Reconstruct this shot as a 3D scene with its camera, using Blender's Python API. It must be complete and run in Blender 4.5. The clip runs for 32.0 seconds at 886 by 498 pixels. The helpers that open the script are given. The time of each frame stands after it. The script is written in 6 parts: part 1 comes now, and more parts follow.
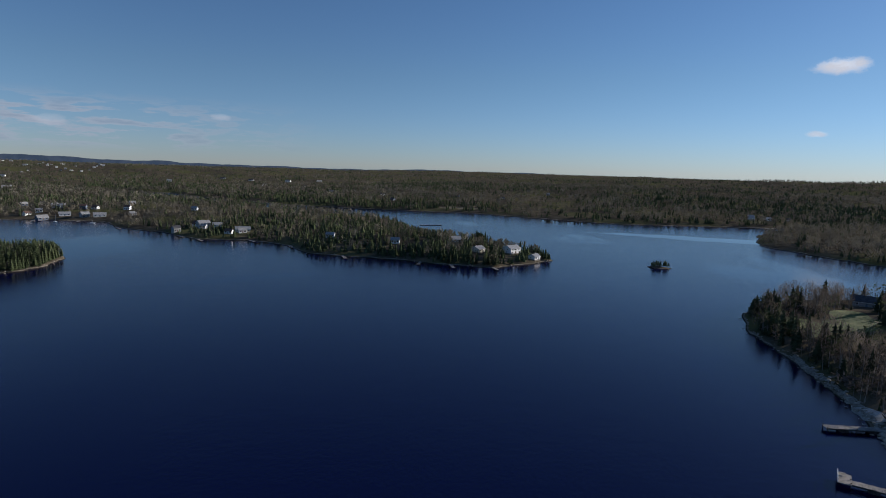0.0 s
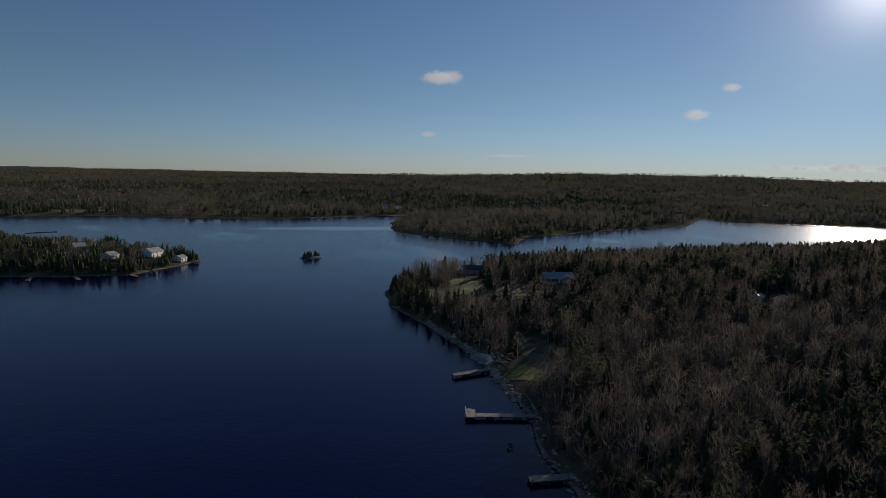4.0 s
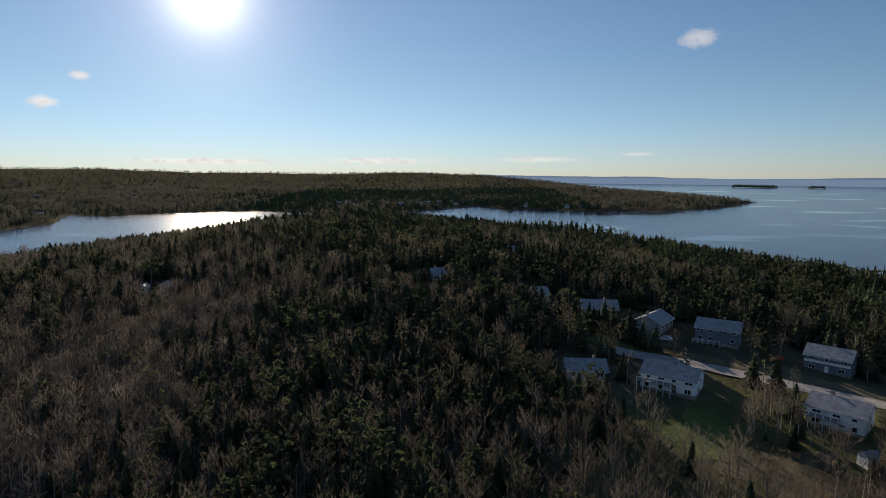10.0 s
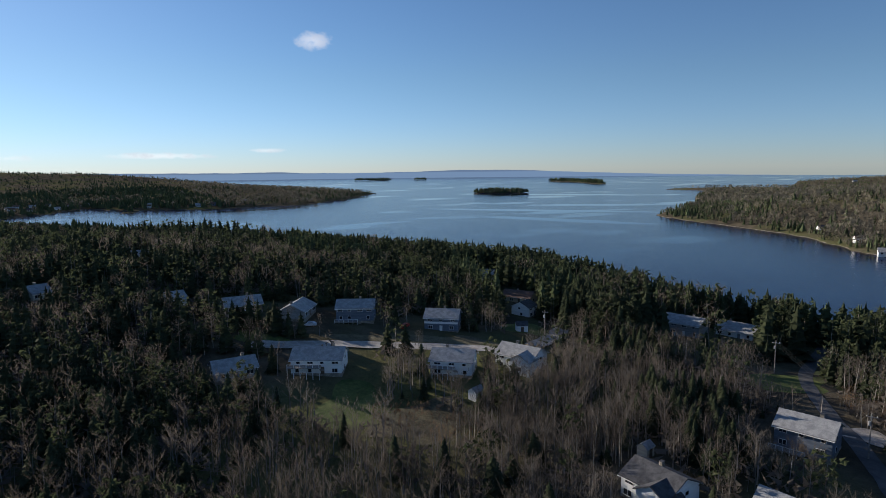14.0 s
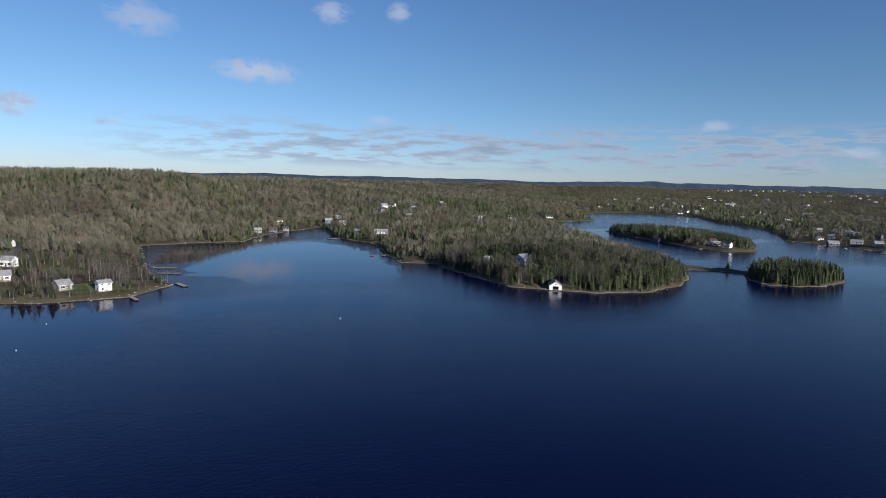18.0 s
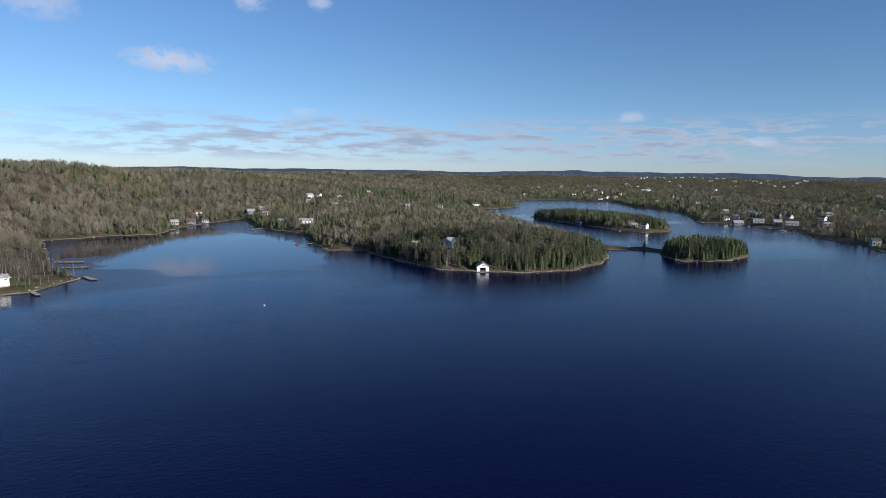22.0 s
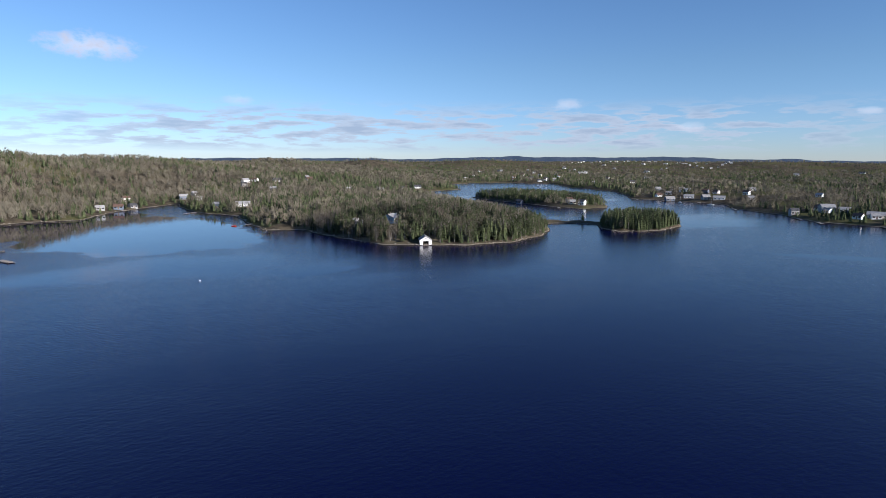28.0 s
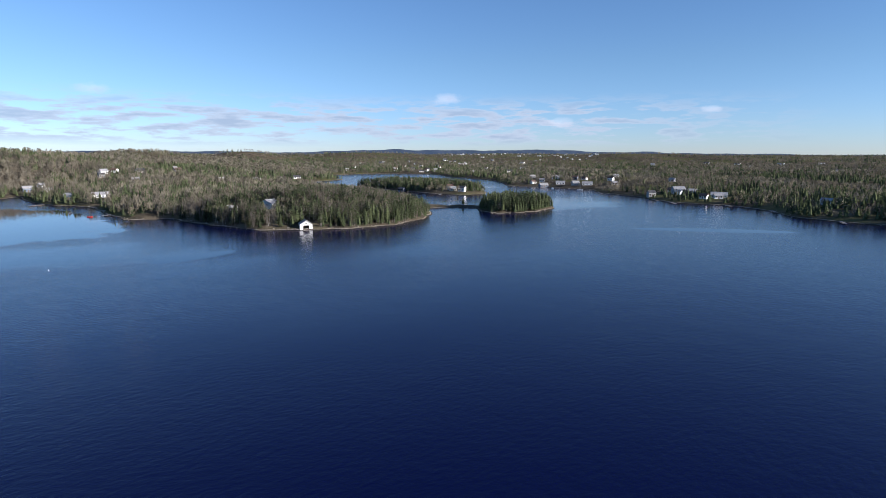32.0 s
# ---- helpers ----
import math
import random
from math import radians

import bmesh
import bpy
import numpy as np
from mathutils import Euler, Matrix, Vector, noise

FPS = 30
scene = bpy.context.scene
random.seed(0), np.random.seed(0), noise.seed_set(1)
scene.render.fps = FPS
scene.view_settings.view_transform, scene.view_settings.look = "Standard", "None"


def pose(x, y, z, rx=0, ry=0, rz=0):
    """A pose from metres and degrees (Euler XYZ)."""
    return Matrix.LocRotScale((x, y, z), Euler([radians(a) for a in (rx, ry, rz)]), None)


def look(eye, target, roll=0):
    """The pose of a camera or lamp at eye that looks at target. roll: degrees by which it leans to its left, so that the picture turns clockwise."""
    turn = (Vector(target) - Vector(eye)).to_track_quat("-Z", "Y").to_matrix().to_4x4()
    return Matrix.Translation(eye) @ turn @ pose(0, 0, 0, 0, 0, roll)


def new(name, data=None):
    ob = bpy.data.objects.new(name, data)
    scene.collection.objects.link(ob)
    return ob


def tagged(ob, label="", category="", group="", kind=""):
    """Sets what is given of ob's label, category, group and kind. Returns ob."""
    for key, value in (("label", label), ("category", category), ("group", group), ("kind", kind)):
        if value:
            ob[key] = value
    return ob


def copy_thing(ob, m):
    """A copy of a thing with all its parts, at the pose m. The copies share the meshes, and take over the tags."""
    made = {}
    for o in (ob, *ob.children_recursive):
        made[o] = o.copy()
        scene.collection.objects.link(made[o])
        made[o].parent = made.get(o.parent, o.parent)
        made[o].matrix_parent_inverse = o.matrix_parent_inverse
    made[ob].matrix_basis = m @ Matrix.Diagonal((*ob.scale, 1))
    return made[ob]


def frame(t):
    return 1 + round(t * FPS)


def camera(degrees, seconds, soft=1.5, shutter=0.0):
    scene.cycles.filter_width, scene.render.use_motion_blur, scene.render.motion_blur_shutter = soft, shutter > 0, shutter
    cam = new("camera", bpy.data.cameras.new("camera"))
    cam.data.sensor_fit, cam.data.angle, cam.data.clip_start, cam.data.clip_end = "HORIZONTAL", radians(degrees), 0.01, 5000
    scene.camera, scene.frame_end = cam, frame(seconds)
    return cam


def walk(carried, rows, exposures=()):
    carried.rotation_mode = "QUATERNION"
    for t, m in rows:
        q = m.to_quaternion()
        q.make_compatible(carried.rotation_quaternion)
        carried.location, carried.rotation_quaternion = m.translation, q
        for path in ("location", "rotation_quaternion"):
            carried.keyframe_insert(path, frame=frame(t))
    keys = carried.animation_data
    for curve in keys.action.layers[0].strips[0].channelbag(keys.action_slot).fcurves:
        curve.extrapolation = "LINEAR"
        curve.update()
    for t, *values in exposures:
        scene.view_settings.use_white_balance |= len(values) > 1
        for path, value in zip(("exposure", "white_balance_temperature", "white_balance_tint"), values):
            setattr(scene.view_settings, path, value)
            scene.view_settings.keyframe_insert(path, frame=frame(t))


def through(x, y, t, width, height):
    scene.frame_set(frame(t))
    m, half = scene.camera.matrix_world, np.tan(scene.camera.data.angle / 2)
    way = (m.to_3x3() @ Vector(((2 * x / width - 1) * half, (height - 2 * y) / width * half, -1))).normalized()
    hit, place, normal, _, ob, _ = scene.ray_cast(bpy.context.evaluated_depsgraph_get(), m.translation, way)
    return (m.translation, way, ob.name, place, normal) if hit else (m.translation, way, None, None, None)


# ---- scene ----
cam = camera(73.82, 32.0, soft=0.55)
PATH = [  # seconds, x, y, z, heading clockwise, tilt, lean
    (0, -0.00, 0.00, 70.35, 0.57, -7.82, 1.71), (0.5, 0.34, -0.32, 70.31, 4.15, -7.74, 1.58),
    (1, 0.43, -0.47, 70.15, 7.74, -7.71, 1.50), (1.5, 0.36, -0.64, 70.13, 11.66, -7.66, 1.42),
    (2, 0.22, -0.83, 70.00, 16.23, -7.58, 1.34), (2.5, -0.22, -0.86, 69.70, 21.04, -7.50, 1.50),
    (3, -0.58, -0.85, 69.66, 25.57, -7.45, 1.47), (3.5, -0.63, -0.73, 69.60, 29.70, -7.43, 1.37),
    (3.75, -0.61, -0.68, 69.52, 31.75, -7.41, 1.31), (4, -0.56, -0.57, 69.33, 33.79, -7.38, 1.24),
    (4.25, -0.50, -0.41, 69.09, 35.85, -7.34, 1.17), (4.5, -0.42, -0.22, 68.83, 37.96, -7.31, 1.10),
    (4.75, -0.35, -0.04, 68.59, 40.13, -7.27, 1.04), (5, -0.28, 0.12, 68.40, 42.40, -7.24, 0.98),
    (5.25, -0.23, 0.24, 68.29, 44.79, -7.23, 0.93), (5.5, -0.22, 0.28, 68.31, 47.31, -7.22, 0.89),
    (6, -0.58, 0.21, 68.49, 52.52, -7.24, 0.84), (6.5, -0.85, 0.45, 68.40, 57.92, -7.19, 0.73),
    (7, -1.20, 0.93, 68.23, 63.13, -7.01, 0.78), (7.5, -1.03, 1.12, 69.54, 68.02, -7.23, 0.91),
    (8, -0.51, 1.15, 69.89, 72.48, -7.26, 0.73), (8.5, -0.34, 0.81, 69.27, 76.71, -7.25, 0.73),
    (9, -0.22, 0.76, 69.13, 81.10, -7.28, 0.60), (9.5, -0.22, 1.10, 68.84, 85.43, -7.24, 0.49),
    (10, -0.45, 1.47, 68.70, 89.99, -7.25, 0.38), (10.5, -0.37, 1.76, 68.48, 95.22, -7.28, 0.28),
    (11, 0.07, 1.82, 68.30, 100.17, -7.33, 0.25), (11.5, 0.12, 1.78, 68.03, 104.36, -7.35, 0.05),
    (12, 0.16, 1.60, 67.78, 107.93, -7.39, -0.07), (12.5, 0.28, 1.58, 67.70, 111.26, -7.46, -0.19),
    (13, 0.48, 1.44, 67.51, 114.68, -7.48, -0.20), (13.5, 0.55, 1.27, 67.52, 119.00, -7.56, -0.43),
    (14, 0.51, 1.10, 67.46, 124.31, -7.68, -0.61), (14.5, 0.51, 1.32, 67.57, 136.31, -7.83, -0.58),
    (14.75, 0.63, 1.47, 67.35, 148.61, -7.81, -0.45), (15, 0.94, 1.86, 66.77, 165.41, -7.75, -0.11),
    (15.25, 1.38, 2.41, 65.96, 185.04, -7.66, 0.37), (15.5, 1.89, 3.04, 65.03, 205.84, -7.56, 0.91),
    (15.75, 2.39, 3.67, 64.09, 226.14, -7.45, 1.46), (16, 2.84, 4.21, 63.28, 244.27, -7.37, 1.94),
    (16.25, 3.15, 4.60, 62.70, 258.57, -7.30, 2.28), (16.5, 3.27, 4.75, 62.48, 267.38, -7.28, 2.41),
    (17, 3.38, 4.75, 62.26, 277.06, -7.00, 2.19), (17.5, 3.43, 4.66, 63.60, 287.99, -6.93, 1.83),
    (18, 3.46, 4.62, 63.11, 292.22, -6.86, 1.61), (18.5, 3.59, 4.57, 62.87, 294.02, -6.95, 1.51),
    (19, 3.58, 4.67, 62.49, 295.01, -7.04, 1.38), (19.5, 3.63, 4.75, 61.35, 295.98, -7.08, 1.24),
    (20, 3.62, 4.83, 60.92, 296.99, -7.19, 1.15), (20.5, 3.56, 5.15, 60.38, 297.53, -7.31, 1.06),
    (21, 3.66, 5.41, 59.74, 297.60, -7.39, 1.02), (21.5, 3.54, 5.78, 59.30, 297.96, -7.52, 0.92),
    (22, 3.51, 5.96, 58.42, 299.14, -7.52, 0.91), (22.5, 3.51, 6.03, 58.10, 300.27, -7.61, 0.83),
    (23, 3.45, 6.11, 58.13, 300.75, -7.81, 0.83), (23.5, 3.46, 6.20, 56.43, 301.10, -7.81, 0.69),
    (24, 3.39, 6.36, 55.62, 301.18, -7.91, 0.61), (24.5, 3.24, 6.55, 54.93, 301.38, -8.01, 0.60),
    (25, 3.31, 6.53, 54.03, 301.71, -8.10, 0.48), (25.5, 3.40, 6.43, 53.08, 302.45, -8.16, 0.41),
    (26, 3.36, 6.37, 52.76, 303.68, -8.26, 0.40), (26.5, 3.48, 6.07, 52.01, 304.26, -8.31, 0.36),
    (26.75, 3.48, 6.09, 51.64, 304.50, -8.35, 0.34), (27, 3.47, 6.14, 51.26, 304.63, -8.39, 0.31),
    (27.25, 3.47, 6.21, 50.87, 304.70, -8.44, 0.27), (27.5, 3.46, 6.29, 50.46, 304.72, -8.49, 0.23),
    (27.75, 3.46, 6.37, 50.05, 304.71, -8.54, 0.19), (28, 3.45, 6.44, 49.61, 304.72, -8.59, 0.15),
    (28.25, 3.45, 6.49, 49.15, 304.75, -8.63, 0.12), (28.5, 3.45, 6.51, 48.67, 304.85, -8.66, 0.09),
    (29, 3.43, 6.64, 47.68, 305.12, -8.70, 0.05), (29.5, 3.41, 6.90, 47.27, 308.13, -8.84, 0.06),
    (30, 3.56, 7.11, 46.40, 311.96, -8.95, 0.15), (30.5, 3.72, 7.16, 45.41, 312.80, -9.01, 0.12),
    (31, 3.89, 7.19, 44.75, 313.49, -9.09, 0.06), (31.5, 4.06, 7.08, 43.89, 314.12, -9.15, 0.07),
    (32, 4.18, 7.06, 42.83, 316.02, -9.15, 0.06),
]
EXPOSURES = [(0, 0.12, 6000, 13), (1, 0.06, 6100, 13), (2, -0.08, 6200, 13), (3, -0.5, 6350, 13), (4.5, -0.4, 6700, 13), (6, -0.22, 7000, 13), (7.5, 0.12, 6900, 13), (9, 0.22, 7100, 13), (11, 0.3, 6900, 13), (13, 0.38, 6450, 12), (14.5, 0.5, 6200, 12),
             (16.5, 0.12, 5950, 12), (17.5, 0.3, 5900, 12), (19, 0.4, 5900, 13), (22, 0.55, 5950, 13), (26, 0.7, 5930, 14), (32, 0.95, 5930, 15)]
SKY_STRENGTH, SUN_STRENGTH, SKY_TINT, HORIZON_TINT = 0.07, 5.0, (0.9, 0.98, 1.1, 1), (0.9, 1.0, 1.3, 1)
HAZE_SEA, HAZE_LAND = (0.125, 0.19, 0.29), (0.1, 0.145, 0.225)
walk(cam, [(t, pose(x, y, z, 0, 0, -heading) @ pose(0, 0, 0, 90 + tilt) @ pose(0, 0, 0, 0, 0, lean)) for t, x, y, z, heading, tilt, lean in PATH],
     exposures=EXPOSURES)

# ---- sky, sun and clouds ----
SUN_HEADING, SUN_HEIGHT = 68.8, 15.2


def way_to(heading, height):
    a, e = radians(heading), radians(height)
    return Vector((math.sin(a) * math.cos(e), math.cos(a) * math.cos(e), math.sin(e)))


class Nodes:
    """Short hand for building node trees."""

    def __init__(self, tree):
        self.tree = tree
        tree.nodes.clear()

    def add(self, kind, **values):
        node = self.tree.nodes.new(kind)
        for key, value in values.items():
            if key in node.inputs:
                slot = node.inputs[key]
                if isinstance(value, bpy.types.NodeSocket):
                    self.tree.links.new(value, slot)
                else:
                    slot.default_value = value
            else:
                setattr(node, key, value)
        return node

    def link(self, a, b):
        self.tree.links.new(a, b)

    def math(self, op, a, b=0.0, c=0.0):
        node = self.tree.nodes.new("ShaderNodeMath")
        node.operation = op
        for slot, value in zip(node.inputs, (a, b, c)):
            if isinstance(value, bpy.types.NodeSocket):
                self.tree.links.new(value, slot)
            else:
                slot.default_value = value
        return node.outputs[0]

    def vmath(self, op, a, b=(0, 0, 0)):
        node = self.tree.nodes.new("ShaderNodeVectorMath")
        node.operation = op
        for slot, value in zip(node.inputs, (a, b)):
            if isinstance(value, bpy.types.NodeSocket):
                self.tree.links.new(value, slot)
            else:
                slot.default_value = value
        return node

    def mix(self, k, a, b, blend="MIX"):
        node = self.tree.nodes.new("ShaderNodeMix")
        node.data_type, node.blend_type = "RGBA", blend
        for slot, value in ((node.inputs[0], k), (node.inputs[6], a), (node.inputs[7], b)):
            if isinstance(value, bpy.types.NodeSocket):
                self.tree.links.new(value, slot)
            else:
                slot.default_value = value if not isinstance(value, tuple) or len(value) == 4 else (*value, 1)
        return node.outputs[2]

    def noise(self, vector, scale, detail=4.0, rough=0.55):
        node = self.tree.nodes.new("ShaderNodeTexNoise")
        node.inputs["Scale"].default_value, node.inputs["Detail"].default_value, node.inputs["Roughness"].default_value = scale, detail, rough
        if vector is not None:
            self.tree.links.new(vector, node.inputs["Vector"])
        return node.outputs[0]

    def span(self, value, lo, hi, a=0.0, b=1.0):
        node = self.tree.nodes.new("ShaderNodeMapRange")
        node.interpolation_type = "SMOOTHSTEP"
        self.tree.links.new(value, node.inputs[0])
        for slot, v in zip(node.inputs[1:5], (lo, hi, a, b)):
            slot.default_value = v
        return node.outputs[0]


world = bpy.data.worlds.new("sky")
scene.world = world
world.use_nodes = True
n = Nodes(world.node_tree)
sky = n.add("ShaderNodeTexSky", sky_type="NISHITA", sun_disc=False, sun_elevation=radians(SUN_HEIGHT), sun_rotation=radians(SUN_HEADING),
            altitude=60.0, air_density=1.0, dust_density=0.0, ozone_density=3.5)
ray_way = n.add("ShaderNodeTexCoord").outputs["Generated"]
split = n.add("ShaderNodeSeparateXYZ", Vector=ray_way)
up = split.outputs[2]
# fair-weather clouds: single ones where they hang, and a low broken bank over the inland hills
CLOUDS = [(33.4, 8.9, 2.4, 0.8, 1.0), (56.4, 5.5, 1.3, 0.6, 1.0), (59.0, 7.7, 0.9, 0.4, 0.9), (32.2, 3.6, 0.9, 0.3, 0.7), (112.5, 11.6, 1.9, 0.9, 0.7),
          (274.7, 9.0, 4.2, 1.2, 1.0), (265.5, 12.4, 3.2, 1.6, 0.6), (281.4, 14.5, 1.9, 1.1, 0.7), (287.5, 14.8, 1.2, 1.0, 0.7), (286.0, 5.3, 1.6, 0.6, 0.5),
          (256.5, 4.9, 2.2, 1.2, 0.8), (316.3, 5.1, 1.7, 0.6, 0.5), (326.8, 2.9, 1.8, 0.6, 0.4), (340.0, 3.9, 1.0, 0.35, 0.4), (263.0, 3.9, 1.4, 0.4, 0.7), (84, 1.2, 7.0, 0.4, 0.8), (99, 1.4, 5.0, 0.35, 0.7), (68, 1.0, 8.0, 0.4, 0.9), (108, 1.9, 2.0, 0.25, 0.6),
          (40, 1.7, 3.0, 0.2, 0.5)]
cover = None
wisp = n.noise(n.vmath("MULTIPLY", ray_way, (1, 1, 1.8)).outputs[0], 42.0, 6.0, 0.6)
for heading, height, wide, tall, dense in CLOUDS:
    to = way_to(heading, height)
    side = Vector((math.cos(radians(heading)), -math.sin(radians(heading)), 0))
    over = side.cross(to).normalized()
    u = n.math("DIVIDE", n.vmath("DOT_PRODUCT", ray_way, tuple(side)).outputs["Value"], math.sin(radians(wide)))
    lift = n.math("SUBTRACT", n.vmath("DOT_PRODUCT", ray_way, tuple(over)).outputs["Value"], over.dot(to))
    v = n.math("DIVIDE", lift, math.sin(radians(tall)))
    front = n.math("GREATER_THAN", n.vmath("DOT_PRODUCT", ray_way, tuple(to)).outputs["Value"], 0.5)
    d = n.math("ADD", n.math("MULTIPLY", u, u), n.math("MULTIPLY", v, v))
    blob = n.math("MULTIPLY", n.math("MULTIPLY", n.span(n.math("ADD", d, n.math("MULTIPLY", n.math("SUBTRACT", wisp, 0.5), 2.6)), 1.0, -0.4), front), dense)
    cover = blob if cover is None else n.math("MAXIMUM", cover, blob)
bank_way = way_to(304, 0)
bank = n.span(n.vmath("DOT_PRODUCT", ray_way, tuple(bank_way)).outputs["Value"], math.cos(radians(48)), math.cos(radians(16)))
layer = n.noise(n.vmath("MULTIPLY", ray_way, (1, 1, 6.5)).outputs[0], 14.0, 5.0, 0.58)
band = n.math("MULTIPLY", n.span(up, 0.008, 0.03), n.span(up, 0.1, 0.06))
bank = n.math("MULTIPLY", n.math("MULTIPLY", n.span(layer, 0.44, 0.55), band), n.math("MULTIPLY", bank, 0.85))
toward = n.vmath("DOT_PRODUCT", ray_way, tuple(way_to(SUN_HEADING, SUN_HEIGHT))).outputs["Value"]
cloud_light = n.mix(n.span(toward, -1.0, 0.9), (6.6, 6.8, 7.4), (12, 11.6, 11.2))
cloud_light = n.mix(n.span(wisp, 0.35, 0.65), n.mix(0.5, cloud_light, (3.4, 3.9, 5.0)), cloud_light)
facing = n.math("MAXIMUM", toward, 0.0)
glare = n.math("ADD", n.math("MULTIPLY", n.math("POWER", facing, 750.0), 12.0), n.math("MULTIPLY", n.math("POWER", facing, 110.0), 3.2))
glare = n.math("ADD", glare, n.math("MULTIPLY", n.math("POWER", facing, 9.0), 1.1))
tinted = n.mix(1.0, sky.outputs[0], SKY_TINT, "MULTIPLY")
tinted = n.mix(n.span(up, 0.16, -0.01), tinted, n.mix(1.0, tinted, HORIZON_TINT, "MULTIPLY"))
bank_light = n.mix(n.span(layer, 0.5, 0.7), (4.5, 5.0, 5.7), (3.2, 3.8, 4.7))
coloured = n.mix(cover, n.mix(bank, tinted, bank_light), cloud_light)
lit = n.mix(1.0, coloured, n.mix(1.0, (1.0, 0.95, 0.88, 1), n.add("ShaderNodeCombineXYZ", X=glare, Y=glare, Z=glare).outputs[0], "MULTIPLY"), "ADD")
back = n.add("ShaderNodeBackground", Color=lit, Strength=SKY_STRENGTH)
n.link(back.outputs[0], n.add("ShaderNodeOutputWorld").inputs[0])

sun = new("sun", bpy.data.lights.new("sun", "SUN"))
sun.data.energy, sun.data.angle, sun.data.color = SUN_STRENGTH, radians(0.53), (1.0, 0.9, 0.76)
sun.matrix_world = look(way_to(SUN_HEADING, SUN_HEIGHT) * 100, (0, 0, 0))

# ---- materials ----
def material(name, colours, size, rough=0.8, bump=0.0, grain=0.0, metal=0.0, stretch=(1, 1, 1), spread=(0.3, 0.7), spec=0.3, through=0.0):
    """A surface that wanders between two colours at the given size in metres, with a finer grain over it."""
    mat = bpy.data.materials.new(name)
    mat.use_nodes = True
    n = Nodes(mat.node_tree)
    place = n.vmath("MULTIPLY", n.add("ShaderNodeNewGeometry").outputs["Position"], stretch).outputs[0]
    broad = n.noise(place, 1 / size, 4.0)
    colour = n.mix(n.span(broad, *spread), colours[0], colours[1])
    fine = n.noise(place, 7 / size, 3.0, 0.7)
    if grain:
        colour = n.mix(n.math("MULTIPLY", n.span(fine, 0.35, 0.65), grain), colour, tuple(0.35 * c for c in colours[0]))
    shader = n.add("ShaderNodeBsdfPrincipled", Roughness=rough, Metallic=metal, **{"Base Color": colour, "Specular IOR Level": spec})
    if bump:
        n.link(n.add("ShaderNodeBump", Height=fine, Strength=bump, Distance=size * 0.1).outputs[0], shader.inputs["Normal"])
    last = shader.outputs[0]
    if through:
        glow = n.add("ShaderNodeBsdfTranslucent", Color=colour)
        both = n.add("ShaderNodeMixShader", Fac=through)
        n.link(last, both.inputs[1]), n.link(glow.outputs[0], both.inputs[2])
        last = both.outputs[0]
    n.link(last, n.add("ShaderNodeOutputMaterial").inputs[0])
    return mat


def ground_material():
    """Forest floor with rusty and grassy patches; bare pale rock and gravel along the waterline."""
    mat = bpy.data.materials.new("forest_floor")
    mat.use_nodes = True
    n = Nodes(mat.node_tree)
    place = n.add("ShaderNodeNewGeometry").outputs["Position"]
    z = n.add("ShaderNodeSeparateXYZ", Vector=place).outputs[2]
    broad, mid, fine = n.noise(place, 1 / 90, 4.0), n.noise(place, 1 / 14, 5.0, 0.6), n.noise(place, 1 / 1.6, 4.0, 0.7)
    floor_colour = n.mix(n.span(mid, 0.35, 0.65), (0.065, 0.055, 0.04), (0.14, 0.116, 0.08))
    floor_colour = n.mix(n.span(broad, 0.45, 0.65), floor_colour, n.mix(n.span(fine, 0.3, 0.7), (0.075, 0.082, 0.034), (0.145, 0.138, 0.062)))
    rock = n.mix(n.span(fine, 0.35, 0.7), (0.17, 0.145, 0.115), (0.46, 0.4, 0.32))
    rock = n.mix(n.span(z, 0.1, 0.5), (0.035, 0.032, 0.026), rock)
    edge = n.span(n.math("ADD", z, n.math("MULTIPLY", n.math("SUBTRACT", mid, 0.5), 1.8)), 0.7, 0.3)
    colour = n.mix(edge, floor_colour, rock)
    colour = n.mix(n.math("MULTIPLY", n.span(fine, 0.5, 0.75), 0.5), colour, (0.03, 0.025, 0.018))
    shader = n.add("ShaderNodeBsdfPrincipled", Roughness=0.95, **{"Base Color": colour, "Specular IOR Level": 0.0})
    n.link(n.add("ShaderNodeBump", Height=n.math("ADD", fine, mid), Strength=0.8, Distance=0.6).outputs[0], shader.inputs["Normal"])
    n.link(shader.outputs[0], n.add("ShaderNodeOutputMaterial").inputs[0])
    return mat


# calm patches on the water: x, y, radius along, radius across, turn, softness of the edge
CALMS = ((-480, 50, 150, 80, 12, 0.12), (-241, 110, 19, 6, 99, 0.12), (-119, 352, 45, 8, 33, 0.2), (330, 640, 150, 22, -20, 0.6), (420, 580, 90, 14, 30, 0.6), (-275, -66, 50, 36, 30, 0.5),
         (1100, -1100, 260, 34, 37, 1.4), (740, -840, 120, 26, 49, 1.4), (650, -680, 85, 22, 77, 1.4), (700, -668, 180, 20, 35, 1.4), (560, -560, 120, 20, 20, 1.4))


